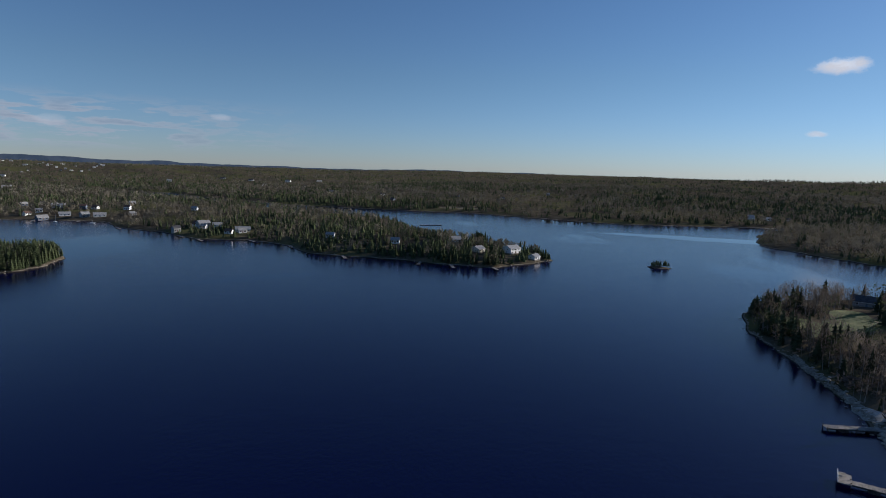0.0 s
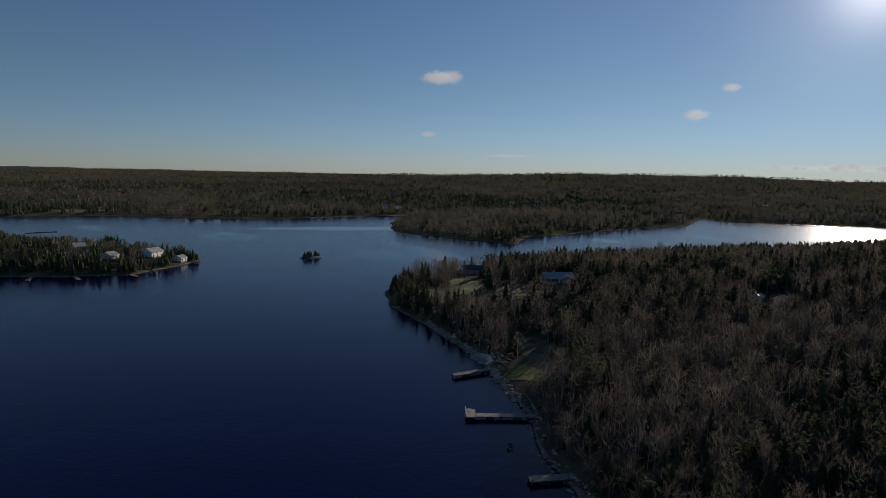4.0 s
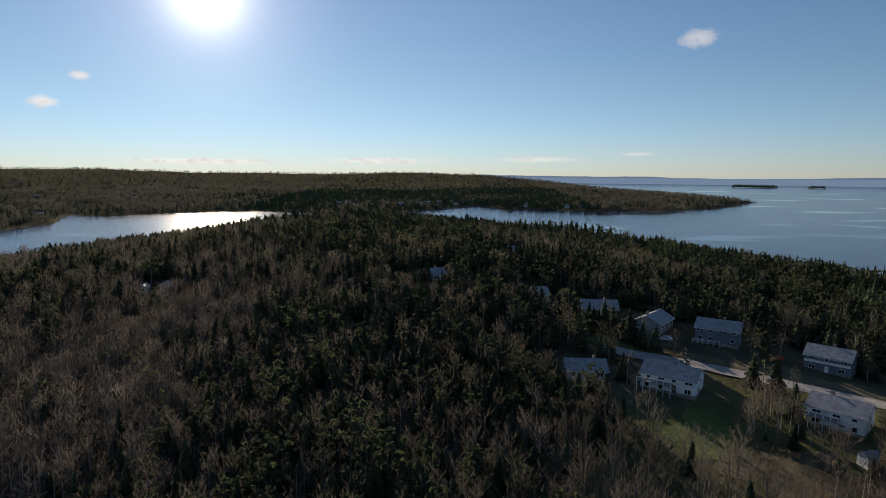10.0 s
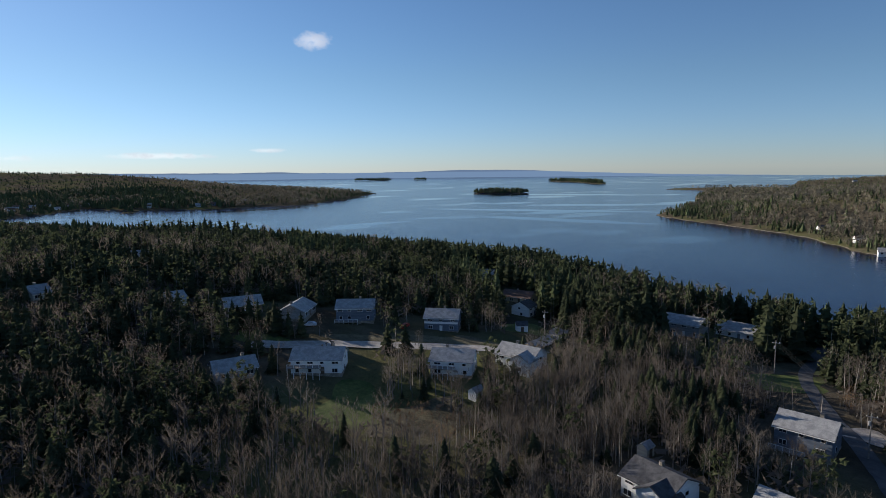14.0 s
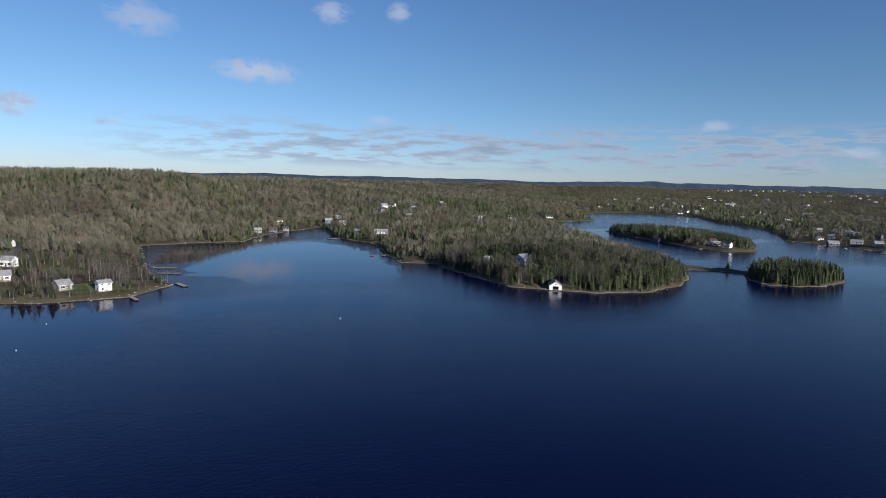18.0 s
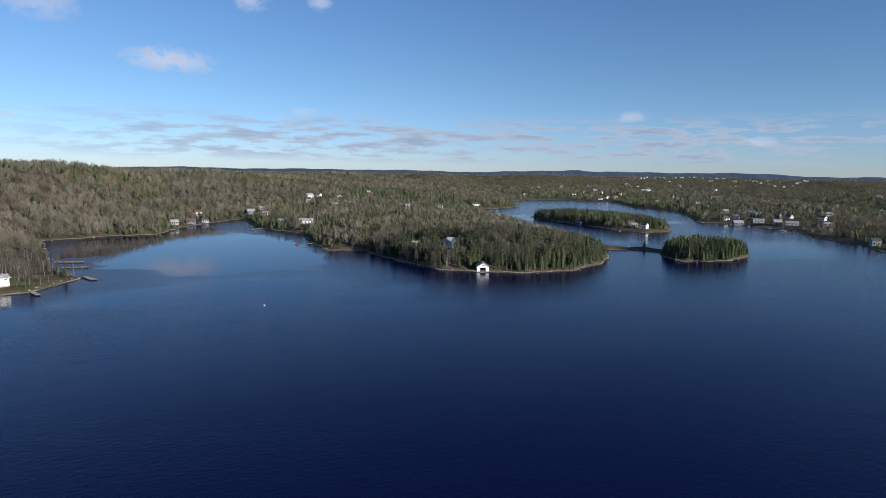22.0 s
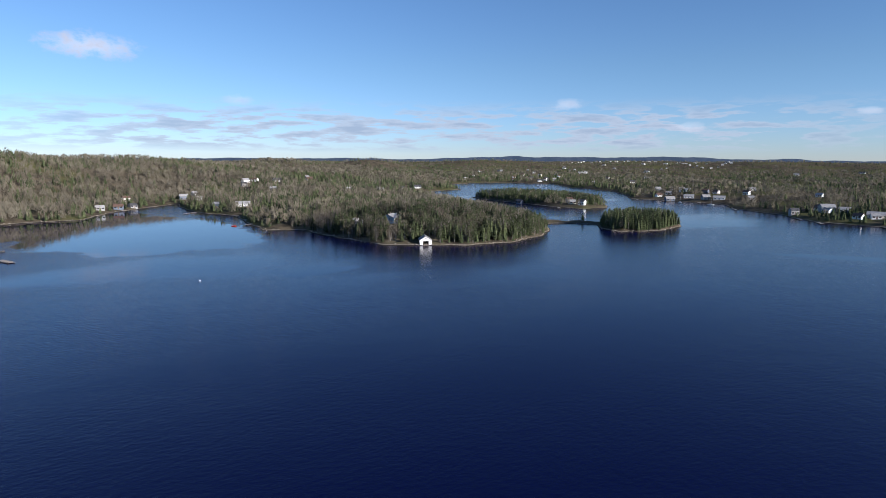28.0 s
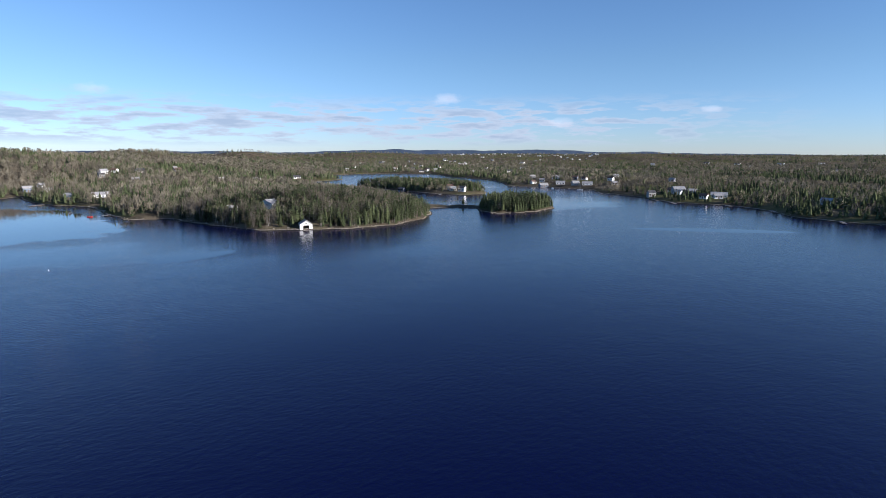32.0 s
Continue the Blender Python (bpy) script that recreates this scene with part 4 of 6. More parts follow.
cottage(-2261, 2900, 10.6, 2, WHITE, GREY_ROOF, 7)
cottage(-2297, 3010, 10.9, 1, BLUE_GREY, DARK_ROOF, 35)
cottage(-2176, 2859, 7.0, 2, CREAM, GREY_ROOF, 6)
cottage(-2265, 3043, 7.3, 1, CREAM, DARK_ROOF, 36)
cottage(-2253, 3064, 7.3, 1, WHITE, BROWN_ROOF, -27)
cottage(-2209, 3028, 10.8, 1, WHITE, DARK_ROOF, 24)
cottage(-2197, 3063, 7.2, 1, WHITE, GREY_ROOF, 1)
cottage(-2170, 3035, 10.7, 1, GREY_SIDING, GREY_ROOF, -27)
cottage(-1381, 2270, 7.0, 2, CREAM, DARK_ROOF, -12)
cottage(-1310, 2268, 10.0, 1.5, WHITE, GREY_ROOF, 3)
cottage(-1353, 2133, 7.0, 1, BLUE_GREY, DARK_ROOF, -12)
cottage(-1315, 2340, 10.3, 1, WHITE, GREY_ROOF, 0)
cottage(-1403, 2039, 7.1, 2, WHITE, DARK_ROOF, 3)
cottage(-1630, 2597, 11.7, 1, CREAM, GREY_ROOF, 13)
cottage(-1657, 2863, 12.7, 1, WHITE, BROWN_ROOF, 4)
cottage(-1668, 2572, 7.0, 1.5, WHITE, BROWN_ROOF, 32)
cottage(-1796, 2685, 7.0, 1.5, WHITE, BROWN_ROOF, -21)
cottage(-1789, 2740, 12.5, 1, WHITE, BROWN_ROOF, 39)
cottage(-1354, 2384, 10.5, 2, GREY_SIDING, GREY_ROOF, -36)
cottage(-1322, 2308, 7.0, 1.5, WHITE, DARK_ROOF, -11)
cottage(-1789, 2830, 9.6, 1, WHITE, GREY_ROOF, -9)
cottage(-1322, 2147, 9.7, 1, WHITE, GREY_ROOF, 15)
cottage(-1406, 2195, 7.0, 2, WHITE, GREY_ROOF, 21)
cottage(-1289, 2202, 7.0, 1, WHITE, DARK_ROOF, -10)
cottage(-1350, 1931, 7.0, 1, GREY_SIDING, GREY_ROOF, 38)
cottage(-1885, 2846, 7.0, 1, CREAM, GREY_ROOF, -8)
cottage(-1361, 2174, 7.4, 2, BLUE_GREY, GREY_ROOF, 5)
cottage(-1287, 2150, 7.2, 1, WHITE, GREY_ROOF, 28)
cottage(-1495, 2280, 7.8, 1, WHITE, GREY_ROOF, -5)
cottage(-1393, 1107, 8.5, 1, WHITE, BROWN_ROOF, 40)
cottage(-1406, 1203, 7.1, 2, GREY_SIDING, GREY_ROOF, -6)
cottage(-1131, 1037, 7.0, 1, WHITE, BROWN_ROOF, -34)
cottage(-1083, 1055, 7.2, 1.5, CREAM, GREY_ROOF, -33)
cottage(-1091, 1119, 7.5, 1, WHITE, GREY_ROOF, -34)
cottage(-1463, 1363, 7.0, 1, BLUE_GREY, GREY_ROOF, -29)
cottage(-1407, 1193, 8.8, 2, BLUE_GREY, DARK_ROOF, -20)
cottage(-1464, 1566, 7.0, 1, WHITE, DARK_ROOF, 9)
cottage(-1450, 1574, 8.2, 1.5, WHITE, DARK_ROOF, -7)
cottage(-1187, 1092, 7.0, 1, CREAM, BROWN_ROOF, -25)
cottage(-1170, 909, 7.1, 1, WHITE, BROWN_ROOF, -30)
cottage(-1235, 1392, 8.9, 2, WHITE, GREY_ROOF, 7)
cottage(-1069, 811, 7.0, 1.5, GREY_SIDING, GREY_ROOF, 39)
cottage(-1183, 1129, 7.8, 1.5, WHITE, DARK_ROOF, 40)
cottage(-319, -184, 7.0, 1.5, CREAM, BROWN_ROOF, 13)
cottage(-286, -183, 7.0, 1.5, WHITE, GREY_ROOF, -13)
cottage(-372, -179, 8.7, 2, WHITE, GREY_ROOF, 14)
cottage(-346, -235, 7.0, 1, GREY_SIDING, GREY_ROOF, -37)
cottage(-333, -243, 7.0, 1, CREAM, DARK_ROOF, -25)
cottage(-439, -127, 10.5, 1.5, WHITE, BROWN_ROOF, -27)
cottage(-452, -187, 7.0, 1, WHITE, GREY_ROOF, 20)
cottage(-468, -175, 7.0, 1, WHITE, BROWN_ROOF, -35)
cottage(-495, -162, 7.0, 2, WHITE, GREY_ROOF, 8)
cottage(-490, -124, 9.7, 1, WHITE, DARK_ROOF, -25)
cottage(-528, -84, 11.3, 1, WHITE, BROWN_ROOF, -4)
cottage(-395, -98, 7.0, 2, WHITE, GREY_ROOF, -36)
cottage(-418, -275, 11.5, 2, WHITE, GREY_ROOF, 30)
cottage(-406, -164, 7.0, 1, WHITE, DARK_ROOF, 32)
cottage(-323, -242, 7.0, 1, WHITE, GREY_ROOF, -17)
cottage(-642, 73, 8.1, 1, BLUE_GREY, BROWN_ROOF, -8)
cottage(-658, 87, 7.0, 1, GREY_SIDING, DARK_ROOF, 31)
cottage(-706, 87, 7.0, 1.5, WHITE, BROWN_ROOF, 24)
cottage(-629, 56, 7.0, 1, GREY_SIDING, GREY_ROOF, 13)
cottage(-725, 148, 8.5, 2, BLUE_GREY, GREY_ROOF, 11)
cottage(-705, 161, 8.3, 1, WHITE, GREY_ROOF, 23)
cottage(-586, 151, 7.0, 1.5, BLUE_GREY, GREY_ROOF, -23)
cottage(-719, 353, 9.2, 1, WHITE, GREY_ROOF, 34)
cottage(-714, 398, 9.4, 2, CREAM, GREY_ROOF, 28)
cottage(-797, 484, 8.9, 1, GREY_SIDING, DARK_ROOF, -13)
cottage(-815, 522, 11.1, 1, WHITE, DARK_ROOF, 21)
cottage(-826, 249, 9.9, 1.5, WHITE, GREY_ROOF, 32)
cottage(-851, 302, 10.4, 1, WHITE, DARK_ROOF, 21)
cottage(-915, 377, 11.4, 1, GREY_SIDING, BROWN_ROOF, 36)
cottage(-439, 655, 10.6, 1, BLUE_GREY, GREY_ROOF, 21)
cottage(-355, 687, 7.0, 1, GREY_SIDING, GREY_ROOF, 19)
cottage(-96, 526, 7.2, 1, WHITE, GREY_ROOF, -13)
cottage(-35, 488, 7.0, 1, WHITE, GREY_ROOF, -7)
cottage(-830, 1144, 16.0, 1, WHITE, GREY_ROOF, -8)
cottage(-608, 1926, 16.0, 1, WHITE, DARK_ROOF, -17)
cottage(-465, 1832, 16.0, 1.5, WHITE, GREY_ROOF, -25)
cottage(-116, 1222, 8.2, 1, WHITE, DARK_ROOF, -36)
cottage(-85, 1097, 8.4, 1, BLUE_GREY, DARK_ROOF, -40)
cottage(126, 1163, 7.0, 1, CREAM, DARK_ROOF, 15)
cottage(234, 1265, 7.4, 1.5, BLUE_GREY, GREY_ROOF, -14)
cottage(39, 1201, 8.1, 2, BLUE_GREY, BROWN_ROOF, -24)
cottage(-755, 1666, 12.3, 2, CREAM, GREY_ROOF, -5)
cottage(-373, 1851, 16.0, 1, GREY_SIDING, GREY_ROOF, 16)
cottage(477, 894, 7.8, 2, WHITE, GREY_ROOF, 27)
cottage(508, 919, 7.0, 1, CREAM, BROWN_ROOF, -3)
cottage(541, 906, 7.1, 1, WHITE, DARK_ROOF, 32)
cottage(209, -563, 7.0, 2, WHITE, BROWN_ROOF, 25)
cottage(267, -631, 7.0, 1, WHITE, DARK_ROOF, 32)
cottage(172, -513, 10.4, 1, WHITE, GREY_ROOF, 7)
cottage(141, -489, 7.0, 1.5, WHITE, GREY_ROOF, 31)
cottage(189, -588, 7.0, 1, CREAM, BROWN_ROOF, 31)
cottage(192, -639, 7.0, 1, WHITE, BROWN_ROOF, 21)
cottage(235, -724, 7.0, 1, WHITE, GREY_ROOF, -27)
cottage(209, -779, 7.0, 1, GREY_SIDING, DARK_ROOF, -28)
cottage(122, -726, 7.0, 1, WHITE, BROWN_ROOF, -34)
cottage(159, -561, 7.8, 1, WHITE, BROWN_ROOF, 24)
cottage(163, -749, 7.0, 1, WHITE, DARK_ROOF, 2)
cottage(551, -831, 7.0, 1.5, BLUE_GREY, GREY_ROOF, 5)
cottage(510, -745, 7.0, 1.5, WHITE, GREY_ROOF, -6)
cottage(80, -607, 10.6, 2, WHITE, GREY_ROOF, 32)
cottage(154, -602, 7.1, 1, WHITE, GREY_ROOF, 32)
cottage(910, -2387, 14.7, 1.5, GREY_SIDING, GREY_ROOF, 35)
cottage(1280, 35, 9.8, 2, WHITE, BROWN_ROOF, -16)
cottage(1291, 11, 9.9, 2, WHITE, GREY_ROOF, -15)
cottage(1336, -13, 9.0, 1, CREAM, DARK_ROOF, -37)
cottage(1329, -44, 7.6, 1.5, GREY_SIDING, BROWN_ROOF, 0)
cottage(1186, 192, 9.2, 2, WHITE, BROWN_ROOF, 27)
cottage(1176, 88, 11.3, 1, BLUE_GREY, GREY_ROOF, 36)
cottage(1339, -75, 7.7, 1, WHITE, GREY_ROOF, -11)
cottage(1192, -164, 7.0, 1.5, WHITE, BROWN_ROOF, -15)
cottage(1164, -243, 8.0, 1, WHITE, GREY_ROOF, 24)
cottage(1190, 624, 7.7, 1.5, WHITE, DARK_ROOF, -21)
cottage(1148, 794, 8.0, 1, BLUE_GREY, GREY_ROOF, 39)
cottage(1275, 385, 7.7, 1, WHITE, DARK_ROOF, 39)
cottage(1225, 41, 10.6, 1, WHITE, BROWN_ROOF, 28)
cottage(1221, 14, 10.5, 1, CREAM, DARK_ROOF, 2)
cottage(1264, -25, 9.7, 1, WHITE, GREY_ROOF, 36)
cottage(1265, 63, 9.7, 1, WHITE, DARK_ROOF, -14)
cottage(1380, 159, 9.3, 1, WHITE, BROWN_ROOF, -12)
cottage(1221, -170, 7.1, 1.5, CREAM, GREY_ROOF, -35)
cottage(1173, -244, 7.0, 1.5, WHITE, GREY_ROOF, -20)
cottage(1166, -270, 9.2, 1.5, BLUE_GREY, BROWN_ROOF, -32)
cottage(1201, -338, 7.0, 2, GREY_SIDING, GREY_ROOF, 22)
cottage(1161, 175, 11.2, 1, WHITE, BROWN_ROOF, 18)
cottage(1141, 203, 8.9, 1.5, BLUE_GREY, GREY_ROOF, 18)
cottage(760, 824, 7.0, 1, WHITE, DARK_ROOF, 7)
cottage(894, 614, 10.4, 1.5, CREAM, BROWN_ROOF, -12)
cottage(1254, 668, 7.0, 1, WHITE, DARK_ROOF, 7)
cottage(489, 918, 9.0, 1, BLUE_GREY, GREY_ROOF, -20)
cottage(508, 902, 7.9, 1, WHITE, GREY_ROOF, 34)
cottage(756, 890, 7.0, 1.5, WHITE, GREY_ROOF, -23)
cottage(1223, 381, 7.4, 1, WHITE, BROWN_ROOF, 22)
cottage(1229, 42, 16.0, 1, WHITE, GREY_ROOF, 11)
cottage(1268, 69, 12.2, 1.5, CREAM, BROWN_ROOF, -36)
cottage(-842, 267, 8.5, 1, WHITE, BROWN_ROOF, -35)
cottage(-725, 253, 7.0, 1.5, BLUE_GREY, GREY_ROOF, -12)
cottage(-898, 372, 7.4, 1, WHITE, BROWN_ROOF, 20)
cottage(-767, 379, 7.0, 1, WHITE, DARK_ROOF, 39)
cottage(-797, 441, 7.0, 1, CREAM, GREY_ROOF, 36)
cottage(-717, 942, 10.2, 1, WHITE, DARK_ROOF, 19)
cottage(-533, 762, 8.0, 1, BLUE_GREY, GREY_ROOF, 31)
cottage(-1552, 1632, 16.0, 1, WHITE, DARK_ROOF, 40)
cottage(-1789, 2129, 16.0, 1, CREAM, GREY_ROOF, -33)
cottage(-1756, 2364, 16.0, 1.5, WHITE, GREY_ROOF, -27)
cottage(-1621, 2342, 16.0, 1, WHITE, GREY_ROOF, -19)
cottage(-952, 944, 7.7, 2, WHITE, BROWN_ROOF, -34)
cottage(-442, 485, 7.0, 1, CREAM, GREY_ROOF, 21)
cottage(-505, 466, 7.0, 1, BLUE_GREY, DARK_ROOF, -36)
cottage(-381, 726, 7.1, 1.5, WHITE, BROWN_ROOF, -29)
cottage(-244, 602, 10.0, 1, WHITE, BROWN_ROOF, -26)
cottage(-252, 567, 7.0, 2, GREY_SIDING, DARK_ROOF, 28)
cottage(-1056, 944, 8.1, 1.5, WHITE, BROWN_ROOF, 30)
cottage(-940, 916, 8.8, 1, WHITE, DARK_ROOF, 13)
cottage(-1020, 1060, 9.9, 1.5, WHITE, BROWN_ROOF, 21)
cottage(-1224, 1357, 12.3, 1, WHITE, GREY_ROOF, 24)
cottage(-885, 1072, 8.0, 2, GREY_SIDING, BROWN_ROOF, -35)
cottage(-405, 784, 7.0, 1, WHITE, GREY_ROOF, 19)
cottage(-720, 1982, 16.0, 1, WHITE, DARK_ROOF, -10)
cottage(-447, 1522, 9.1, 2, WHITE, GREY_ROOF, 17)
cottage(-341, 1521, 10.5, 1.5, CREAM, DARK_ROOF, -40)
cottage(-196, 553, 7.0, 1, WHITE, BROWN_ROOF, -27)
cottage(-186, 559, 7.0, 1, WHITE, GREY_ROOF, 17)
cottage(-233, 586, 7.2, 1, WHITE, GREY_ROOF, -34)
cottage(-301, 731, 7.0, 1, WHITE, GREY_ROOF, -26)
cottage(-236, 1304, 7.6, 1, WHITE, GREY_ROOF, -12)
cottage(-796, 238, 7.0, 2, GREY_SIDING, DARK_ROOF, 28)
cottage(-948, 387, 7.0, 1, BLUE_GREY, GREY_ROOF, 39)
cottage(-755, 167, 7.0, 1, WHITE, GREY_ROOF, 36)

# ---- waterside things ----
def jetty(ax, ay, bx, by, wide, top, label, platform=False):
    """A timber jetty from the land at a to its outer end at b."""
    length = math.hypot(bx - ax, by - ay)
    ob = thing("jetty", pose(ax, ay, 0, 0, 0, math.degrees(math.atan2(by - ay, bx - ax))), label, "jetty", "jetties")
    planks = bmesh.new()
    n = max(6, int(length / 0.6))
    for i in range(n):
        x0 = length * i / n
        dz = 0.03 * math.sin(i * 1.7)
        box(planks, x0 + 0.02, x0 + length / n - 0.02, -wide / 2, wide / 2, top - 0.1 + dz, top + dz)
    part("decking", planks, DECK, ob, "weathered grey plank decking")
    for k in (-1, 1):
        part("beam", boxed(0, length, k * (wide / 2 - 0.15) - 0.1, k * (wide / 2 - 0.15) + 0.1, top - 0.42, top - 0.1), PILING, ob)
    for i in range(max(2, int(length / 3.5)) + 1):
        x = 0.3 + (length - 0.6) * i / max(2, int(length / 3.5))
        for k in (-1, 1):
            part("post", rod(bmesh.new(), (x, k * (wide / 2 - 0.1), -1.5), (x, k * (wide / 2 - 0.1), top + (0.35 if i % 2 else -0.05)), 0.15, 0.13, 7), PILING, ob)
    for i in range(2):
        x = length * (0.35 + 0.4 * i)
        part("crib", boxed(x - 1.1, x + 1.1, -wide / 2 + 0.1, wide / 2 - 0.1, -1.2, top - 0.42), PILING, ob, "dark timber crib")
    if platform:
        pf = part("platform", boxed(length - 0.5, length + 2.4, -wide / 2 - 2.6, wide / 2 + 0.6, top - 0.15, top + 0.05), DECK, ob, "square timber end platform")
        part("rail", boxed(length + 2.2, length + 2.35, -wide / 2 - 2.6, wide / 2 + 0.6, top + 0.85, top + 0.98), TRIM_WHITE, pf)
        for k in range(3):
            yk = -wide / 2 - 2.5 + k * (wide + 3.0) / 2
            part("post", boxed(length + 2.2, length + 2.35, yk - 0.07, yk + 0.07, top, top + 0.9), TRIM_WHITE, pf)
        part("bench", boxed(length + 0.6, length + 1.9, -wide / 2 - 2.2, -wide / 2 - 1.7, top + 0.4, top + 0.48), DECK, pf)
    return ob


jetty(131, 156, 111, 158, 2.6, 1.15, "grey timber jetty on dark cribs beside the rocky bank")
jetty(113, 117, 97, 127.5, 2.4, 1.1, "grey timber jetty with a square end platform", True)
jetty(99, 87, 86.5, 92.5, 2.6, 1.0, "low grey timber jetty under the wooded bank")
jetty(-78, -95, -100, -83, 1.4, 0.6, "narrow floating dock at the shore")
jetty(-106, -113, -133, -109, 1.5, 0.6, "narrow floating dock at the shore")
jetty(-131, -138, -155, -123, 1.4, 0.5, "pale floating dock with a crossing end", True)
jetty(-250, -121, -242, -112, 2.5, 0.7, "short wooden dock at the shore")
jetty(-284, -116, -276, -107, 2.2, 0.7, "short wooden dock at the shore")
jetty(-322, -30, -311, -26, 2.0, 0.6, "short wooden dock at the shore")
jetty(-392, -22, -388, -9, 2.2, 0.7, "pale wooden dock behind the point")
jetty(-415, -26, -411, -12, 2.2, 0.7, "pale wooden dock behind the point")
jetty(-355, -10, -343, -5, 3.0, 0.5, "stone-filled breakwater at the point")
jetty(-455, 146, -444, 136, 3.4, 0.8, "wooden dock at the wooded peninsula")
jetty(-580, 130, -572, 118, 2.8, 0.7, "long wooden dock in the bay")
jetty(-243, 550, -232, 538, 2.6, 0.6, "wooden dock at the far shore")
jetty(-215, 527, -206, 515, 2.6, 0.6, "wooden dock at the far shore")
jetty(-172, 533, -162, 520, 2.6, 0.6, "wooden dock at the far shore")
jetty(-330, 604, -318, 590, 2.6, 0.6, "wooden dock at the far shore")
jetty(-366, 654, -354, 640, 3.0, 0.6, "wooden dock at the far shore")
jetty(-400, 658, -392, 642, 3.0, 0.6, "wooden dock at the far shore")
jetty(-128, 505, -121, 491, 2.6, 0.6, "wooden dock at the far shore")
jetty(-74, 456, -69, 441, 2.6, 0.6, "wooden dock at the far shore")
jetty(-447, 657, -440, 641, 2.8, 0.6, "wooden dock at the far shore")
jetty(-482, 650, -473, 636, 2.8, 0.6, "wooden dock at the far shore")
jetty(10, 427, 12, 412, 2.4, 0.6, "wooden dock at the settled headland")
jetty(-441, 465, -431, 453, 2.6, 0.6, "wooden dock at the inlet island")
jetty(-440, 655, -432, 640, 3.0, 0.6, "wooden dock at the far shore")
jetty(-128, 504, -118, 494, 2.6, 0.6, "wooden dock at the far shore")
jetty(40, 420, 43, 408, 2.2, 0.6, "wooden dock below the headland houses")
jetty(-12, 434, -14, 422, 2.2, 0.6, "wooden dock below the headland houses")
jetty(-22, 720, 4, 728, 3.0, 0.6, "long wooden dock behind the headland")
jetty(420, 815, 470, 806, 4.0, 0.8, "long wooden wharf on the far shore")
jetty(330, 812, 326, 800, 3.0, 0.8, "wooden wharf on the far shore")


def boathouse(x, y, turn):
    ob = thing("boathouse", pose(x, y, 0, 0, 0, turn), "white wooden boathouse with a dark open doorway at the waterline", "boathouse")
    w, d, h, rise = 7.0, 9.0, 3.1, 2.1
    walls = bmesh.new()
    box(walls, -w / 2, w / 2, d / 2 - 0.2, d / 2, -0.6, h), box(walls, -w / 2, -w / 2 + 0.2, -d / 2 + 0.2, d / 2 - 0.2, -0.6, h), box(walls, w / 2 - 0.2, w / 2, -d / 2 + 0.2, d / 2 - 0.2, -0.6, h)
    part("wall", walls, WHITE, ob)
    front = bmesh.new()
    box(front, -w / 2, -1.7, -d / 2, -d / 2 + 0.2, -0.6, h), box(front, 1.7, w / 2, -d / 2, -d / 2 + 0.2, -0.6, h), box(front, -1.7, 1.7, -d / 2, -d / 2 + 0.2, 2.6, h)
    part("front_wall", front, WHITE, ob)
    for k in (-1, 1):
        g = bmesh.new()
        yk = k * (d / 2 - 0.1)
        a = [[g.verts.new(p) for p in ((-w / 2, yy, h), (w / 2, yy, h), (0, yy, h + rise))] for yy in (yk - 0.1, yk + 0.1)]
        g.faces.new(a[0]), g.faces.new(a[1][::-1])
        for i in range(3):
            g.faces.new((a[0][i], a[1][i], a[1][(i + 1) % 3], a[0][(i + 1) % 3]))
        part("gable", g, WHITE, ob)
    roof = part("roof", gable_roof(d, w, h, rise, 0.35), GREY_ROOF, ob)
    roof.matrix_local = pose(0, 0, 0, 0, 0, 90)
    # added near-black panel: shade behind the open doorway, put in as colour
    part("interior", boxed(-w / 2 + 0.25, w / 2 - 0.25, d / 2 - 1.5, d / 2 - 1.3, -0.5, h), SHADE_BLACK, ob, "near-black panel as the shade indoors")
    part("slip", boxed(-1.6, 1.6, -d / 2 - 2.0, d / 2 - 1.6, -0.5, 0.1), DECK, ob, "timber slipway")
    for k in (-1, 1):
        part("side_deck", boxed(k * 3.5 - 0.1, k * 3.5 + k * 1.5, -d / 2 - 0.5, d / 2, 0.3, 0.5) if k > 0 else boxed(-5.0, -3.6, -d / 2 - 0.5, d / 2, 0.3, 0.5), DECK, ob)
    win = part("window", boxed(-0.5, 0.5, -d / 2 - 0.06, -d / 2, h + 0.4, h + 1.2), TRIM_WHITE, ob)
    part("pane", boxed(-0.4, 0.4, -d / 2 - 0.09, -d / 2 - 0.05, h + 0.5, h + 1.1), GLASS, win)
    CLEARINGS.append((x, y, 7.5))


boathouse(-287.5, 195.1, math.degrees(math.atan2(289.5, 192.0)) + 6)


def boat_shed(x, y, turn, w, d, h, wall, roof, name, label):
    """A small outbuilding with a door."""
    ob = thing(name, pose(x, y, lift(x, y), 0, 0, math.degrees(math.atan2(-x, y)) + turn), label, "shed", "sheds")
    part("wall", gable_walls(w, d, h, d * 0.35), wall, ob)
    part("roof", gable_roof(w, d, h, d * 0.35, 0.2, 0.12), roof, ob)
    door = part("door", boxed(-0.55, 0.55, -d / 2 - 0.06, -d / 2, 0.05, min(2.0, h - 0.1)), BROWN_SIDING, ob)
    part("handle", boxed(0.4, 0.46, -d / 2 - 0.11, -d / 2 - 0.06, 0.9, 1.1), METAL, door)
    CLEARINGS.append((x, y, 0.6 * w + 1.8))
    CLEARINGS.append((x - x / math.hypot(x, y) * 4, y - y / math.hypot(x, y) * 4, 3.0))


